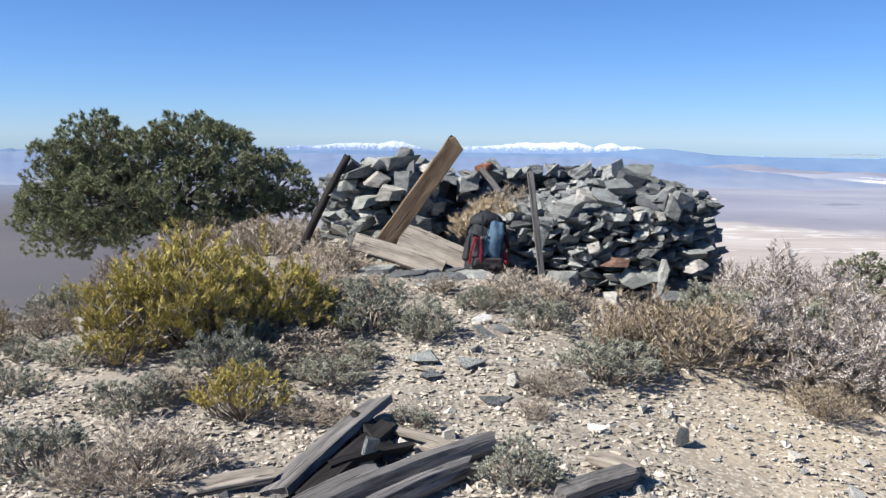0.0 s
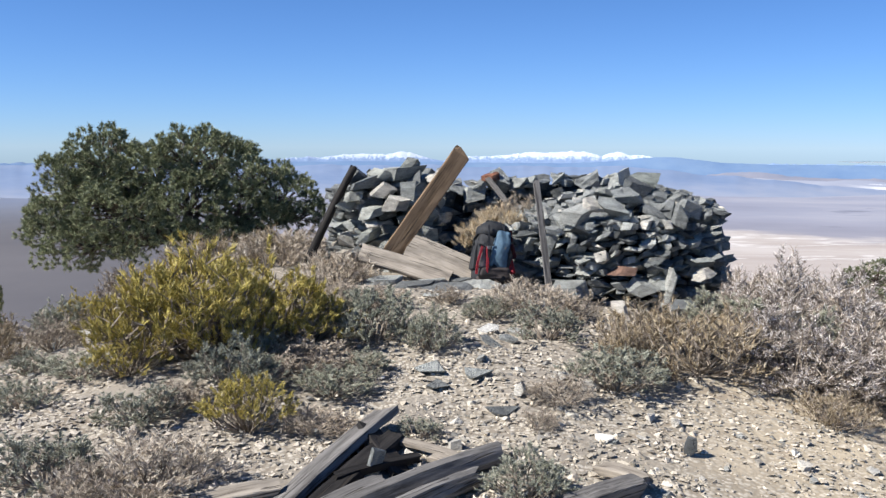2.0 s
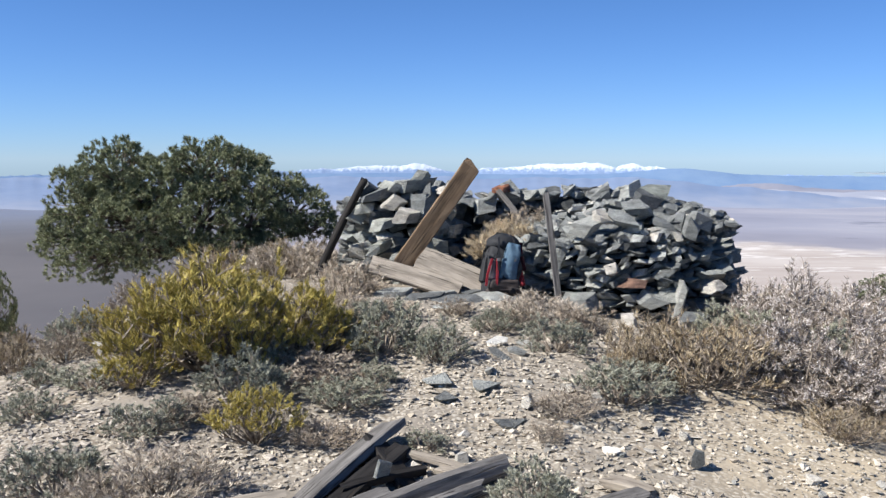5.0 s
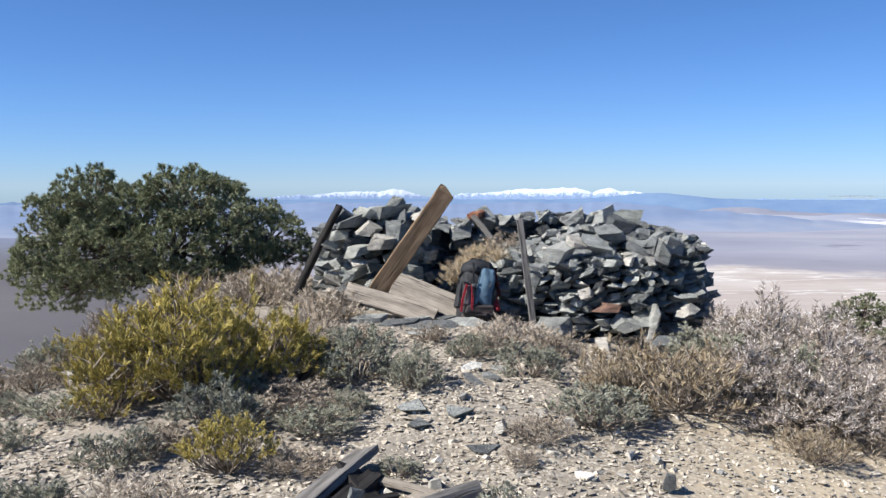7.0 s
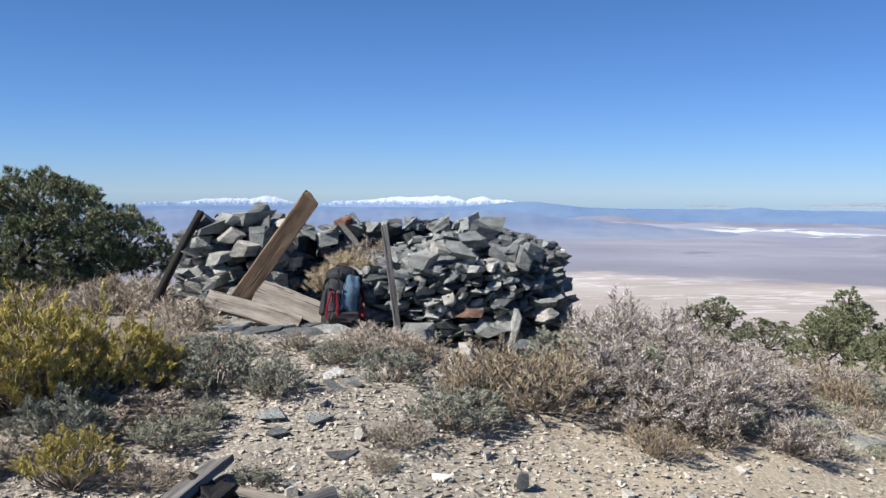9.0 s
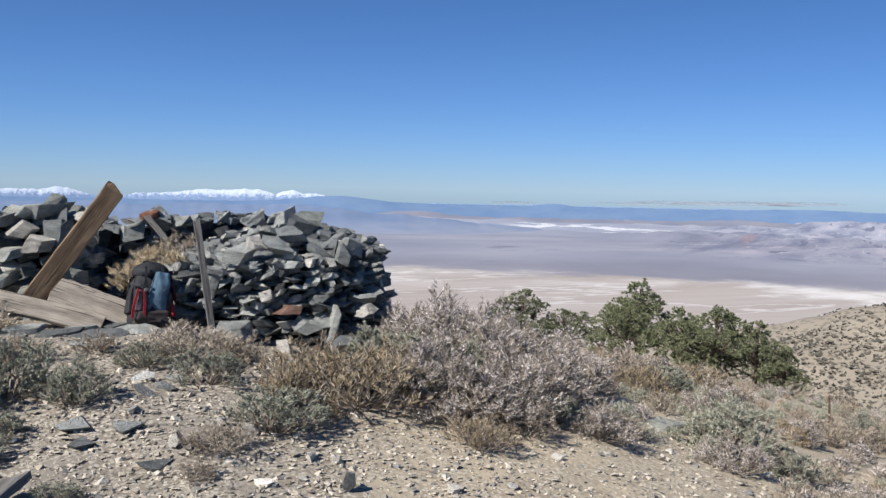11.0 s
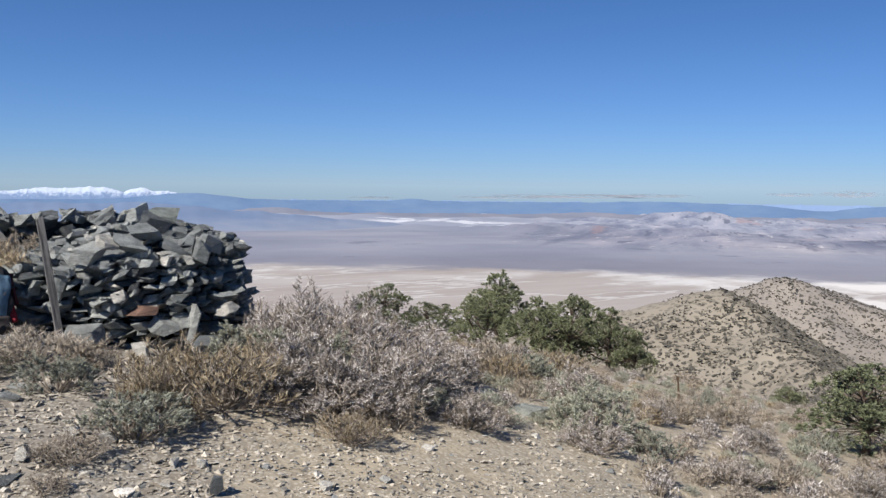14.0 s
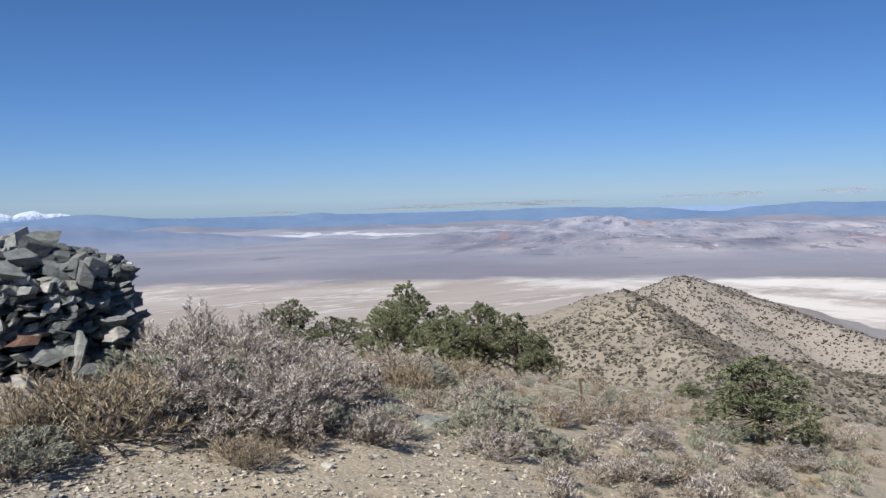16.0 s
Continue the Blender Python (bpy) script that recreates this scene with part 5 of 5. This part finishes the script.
# the wide pine beside the hut
pine("wide dark-green pinyon pine beside the ruined hut",
     [(-1.05, 0, 1.38, 0.52, 0.7, 0.50), (-1.52, -0.1, 1.02, 0.48, 0.6, 0.52), (-1.68, 0, 0.52, 0.42, 0.6, 0.44), (-1.30, -0.2, 0.32, 0.52, 0.6, 0.34), (-0.66, -0.3, 0.75, 0.62, 0.7, 0.50),
      (-0.40, 0.1, 1.24, 0.54, 0.7, 0.48), (0.10, 0, 1.48, 0.48, 0.7, 0.44), (0.50, 0.1, 1.32, 0.54, 0.7, 0.46), (0.95, 0.1, 1.12, 0.46, 0.6, 0.44), (0.20, -0.3, 0.84, 0.60, 0.6, 0.42),
      (0.78, -0.1, 0.78, 0.40, 0.5, 0.34), (1.38, 0.1, 0.90, 0.40, 0.5, 0.42), (1.62, 0.1, 0.70, 0.28, 0.4, 0.32), (-1.10, 0, 0.85, 0.6, 0.6, 0.6), (-0.30, -0.3, 0.44, 0.62, 0.5, 0.28), (0.45, -0.2, 0.46, 0.50, 0.5, 0.26), (1.15, 0.1, 0.56, 0.40, 0.4, 0.26)],
     301, 780, 11, 0.45, 0.14, 0.045, 0.054, 30, 0.0105, at=(-3.50, 11.6, height(-3.50, 11.6)), trunk_r=0.085)
SMALL_LOBES = [
    [(0, 0, 0.62, 0.30, 0.30, 0.28), (-0.24, 0, 0.42, 0.24, 0.28, 0.26), (0.24, 0.05, 0.47, 0.24, 0.28, 0.26), (0.05, 0, 0.80, 0.16, 0.18, 0.17), (0.0, -0.1, 0.25, 0.36, 0.36, 0.20), (-0.2, 0.05, 0.66, 0.15, 0.2, 0.18)],
    [(0, 0, 0.36, 0.36, 0.36, 0.26), (-0.05, 0, 0.60, 0.24, 0.28, 0.22), (-0.02, 0.0, 0.78, 0.14, 0.16, 0.16), (0.24, 0.05, 0.50, 0.18, 0.2, 0.2), (-0.28, -0.1, 0.30, 0.20, 0.28, 0.20), (0.02, 0, 0.90, 0.07, 0.07, 0.08), (0.30, 0, 0.26, 0.18, 0.22, 0.18)],
    [(0.05, 0, 0.34, 0.38, 0.38, 0.28), (0.10, 0, 0.66, 0.26, 0.28, 0.24), (-0.22, 0.0, 0.56, 0.22, 0.24, 0.24), (0.30, 0.05, 0.48, 0.17, 0.2, 0.2), (-0.34, -0.1, 0.28, 0.17, 0.24, 0.18), (-0.16, 0, 0.78, 0.12, 0.12, 0.12), (0.14, 0, 0.84, 0.10, 0.10, 0.10)]]
SMALL = [pine("small green pinyon pine on the slope", SMALL_LOBES[k], 310 + k, 165, 9, 0.2, 0.068, 0.02, 0.028, 20, 0.0088, trunk_r=0.035) for k in range(3)]
for k, (x, y, w, h) in enumerate((
        (12.72, 25.11, 1.95, 1.60), (17.21, 24.94, 3.02, 2.82), (14.12, 24.36, 1.80, 1.25), (17.90, 21.77, 2.44, 2.34), (18.81, 20.99, 2.06, 2.16), (13.13, 19.85, 1.58, 1.74), (17.10, 22.39, 2.06, 2.06), (19.40, 20.45, 1.12, 1.59), (11.10, 7.11, 1.80, 1.36), (11.85, 6.72, 0.41, 0.50), (25.49, 19.25, 1.28, 0.75), (-6.03, 11.01, 0.62, 1.85))):
    m = scaled(pose(x, y, height(x, y) - 0.05, 0, 0, 70 * k), w * 1.25, w * 1.25, h)
    if k < 3:
        SMALL[k].matrix_basis = m
    else:
        copy_thing(SMALL[k % 3], m).matrix_basis = m


# ---- scrub on the foothill ----
def far_scrub():
    """Dark junipers and brush that fleck the foothill and the mountainside."""
    r2 = np.random.default_rng(8)
    pr = random.Random(95)
    shapes = []
    for _ in range(6):
        bm = bmesh.new()
        for _ in range(6):
            v = rand_dir(pr)
            bm.verts.new(v * 0.55)
        bmesh.ops.convex_hull(bm, input=bm.verts)
        bm.verts.index_update()
        shapes.append((np.array([v.co for v in bm.verts]), [tuple(v.index for v in f.verts) for f in bm.faces]))
        bm.free()
    verts, faces, off = [], [], 0
    for _ in range(43000):
        d, g = 48 + 310 * r2.random() ** 1.1, math.radians(r2.uniform(37, 70))
        x, y = d * math.sin(g), d * math.cos(g)
        if noise.noise((x * 0.02, y * 0.02, 4.0)) + 0.6 * r2.random() < -0.05:
            continue
        k = 1.6 * noise.noise((x * 0.05, y * 0.05, 1.0)) + 0.7 * noise.noise((x * 0.16, y * 0.16, 2.0)) if d > 60 else 0.0
        fall = (float(terrain(x - 4 * math.cos(g), y + 4 * math.sin(g))) - float(terrain(x + 4 * math.cos(g), y - 4 * math.sin(g)))) / 8
        if d < 262 and r2.random() > min(0.96, max(0.80, 0.84 + 0.5 * fall)):
            continue
        s = (0.44 + 0.60 * r2.random() ** 2) * (d / 200) ** 0.5 * (1.0 if d < 262 else 0.80)
        if d > 262 and r2.random() < 0.08:
            continue
        z = float(terrain(x, y)) + k
        if z < -66:
            continue
        pts, fs = shapes[r2.integers(6)]
        q = pts * (s * 1.7, s * 1.5, s * 0.9) + (x, y, z + 0.2 * s)
        verts.extend(map(tuple, q))
        faces.extend(tuple(off + j for j in f) for f in fs)
        off += len(q)
    tagged(mesh_object("far_scrub", verts, faces, FAR_SCRUB), "dark brush flecking the tan foothill", "scrub", kind="stuff")


far_scrub()


# ---- gravel ----
def gravel():
    """The small stones that strew the summit, in one mesh, and the larger ones singly."""
    rng = np.random.default_rng(5)
    shapes = []
    pr = random.Random(91)
    for _ in range(12):
        bm = bmesh.new()
        for _ in range(6):
            v = rand_dir(pr)
            bm.verts.new((v.x * 0.5, v.y * 0.5, v.z * 0.5 * pr.uniform(0.6, 1.0)))
        bmesh.ops.convex_hull(bm, input=bm.verts)
        bm.verts.index_update()
        shapes.append((np.array([v.co for v in bm.verts]), [tuple(v.index for v in f.verts) for f in bm.faces]))
        bm.free()
    verts, faces, off = [], [], 0
    for n in range(72000):
        d = 2.9 + 6.4 * rng.random() ** 1.2 if n < 63000 else 7.0 + 11.0 * rng.random()
        g = math.radians(rng.uniform(-38, 58) if n % 4 else rng.uniform(-20, 18) if n % 8 else rng.uniform(-38, -14))
        x, y = d * math.sin(g), d * math.cos(g)
        if noise.noise((x * 0.8, y * 0.8, 9.0)) < -0.30 and rng.random() < 0.7:
            continue
        s = 0.013 + 0.036 * rng.random() ** 2.6 if n % 14 else 0.035 + 0.04 * rng.random() ** 2
        pts, fs = shapes[rng.integers(12)]
        a = rng.uniform(0, 6.283)
        ca, sa = math.cos(a), math.sin(a)
        q = pts * (s * rng.uniform(0.9, 1.7), s * rng.uniform(0.8, 1.2), s * rng.uniform(0.5, 0.95))
        q = np.column_stack((q[:, 0] * ca - q[:, 1] * sa, q[:, 0] * sa + q[:, 1] * ca, q[:, 2])) + (x, y, height(x, y) + s * 0.15)
        verts.extend(map(tuple, q))
        faces.extend(tuple(off + k for k in f) for f in fs)
        off += len(q)
    ob = mesh_object("gravel", verts, faces, PEBBLE)
    tagged(ob, "pale angular gravel strewn over the summit", "gravel", kind="stuff")


gravel()
pick = random.Random(92)
for _ in range(280):
    d, g = 3.0 + 5.5 * pick.random() ** 1.2, radians(pick.uniform(-34, 50))
    x, y = d * math.sin(g), d * math.cos(g)
    s = 0.038 + 0.055 * pick.random() ** 2
    share("stone", pick.choice(LOOSES), scaled(pose(x, y, height(x, y) + s * 0.12, pick.gauss(0, 10), pick.gauss(0, 10), pick.uniform(0, 360)), s * pick.uniform(0.9, 1.6), s, s * pick.uniform(0.35, 0.8)), ground)


# ---- thin clouds low over the far ridges ----
CLOUD = Mat("thin_cloud", 1.0, 0.0)
CLOUD.colour(CLOUD.ramp(CLOUD.noise(0.02, 4, 0.6), [(0.3, (0.25, 0.27, 0.31)), (0.7, (0.33, 0.345, 0.385))]))
wisp = CLOUD.noise(1.0, 6, 0.65, CLOUD.coords((3.0, 1.0, 1.3), False))
parts = CLOUD.n.new("ShaderNodeSeparateXYZ")
CLOUD.l.new(CLOUD.tc.outputs["Object"], parts.inputs[0])
far = CLOUD.math("ADD", CLOUD.math("POWER", CLOUD.math("ABSOLUTE", parts.outputs[0]), 2.0), CLOUD.math("POWER", CLOUD.math("ABSOLUTE", parts.outputs[2]), 2.0))
fade = CLOUD.math("MULTIPLY", CLOUD.math("SUBTRACT", 1.0, far, True), CLOUD.range(wisp, 0.36, 0.62))
CLOUD.put(CLOUD.math("MULTIPLY", fade, 1.0), CLOUD.b.inputs["Alpha"])
for heading, rise_deg, span, thick in ((34.5, -0.72, 620, 9), (39.5, -0.60, 1100, 15), (43.5, -0.52, 700, 12), (52.7, -0.36, 300, 12), (56.0, -0.30, 330, 20), (62.0, -0.20, 340, 16), (26.0, -0.80, 300, 7)):
    bm = bmesh.new()
    bmesh.ops.create_grid(bm, x_segments=24, y_segments=4, size=1.0, matrix=pose(0, 0, 0, 90))
    for v in bm.verts:
        v.co.y += 0.3 * (1 - v.co.x ** 2) * (1 - v.co.z ** 2)
    ob = part("cloud", bm, CLOUD.m, None, smooth=True)
    d = 4960.0
    ob.matrix_basis = scaled(pose(d * math.sin(radians(heading)), d * math.cos(radians(heading)), 1.7 + d * math.tan(radians(rise_deg)), 0, 0, -heading), span / 2, 10, thick)
    tagged(ob, "thin grey-white cloud streak low over the ridges", "cloud", "low clouds", kind="structure")
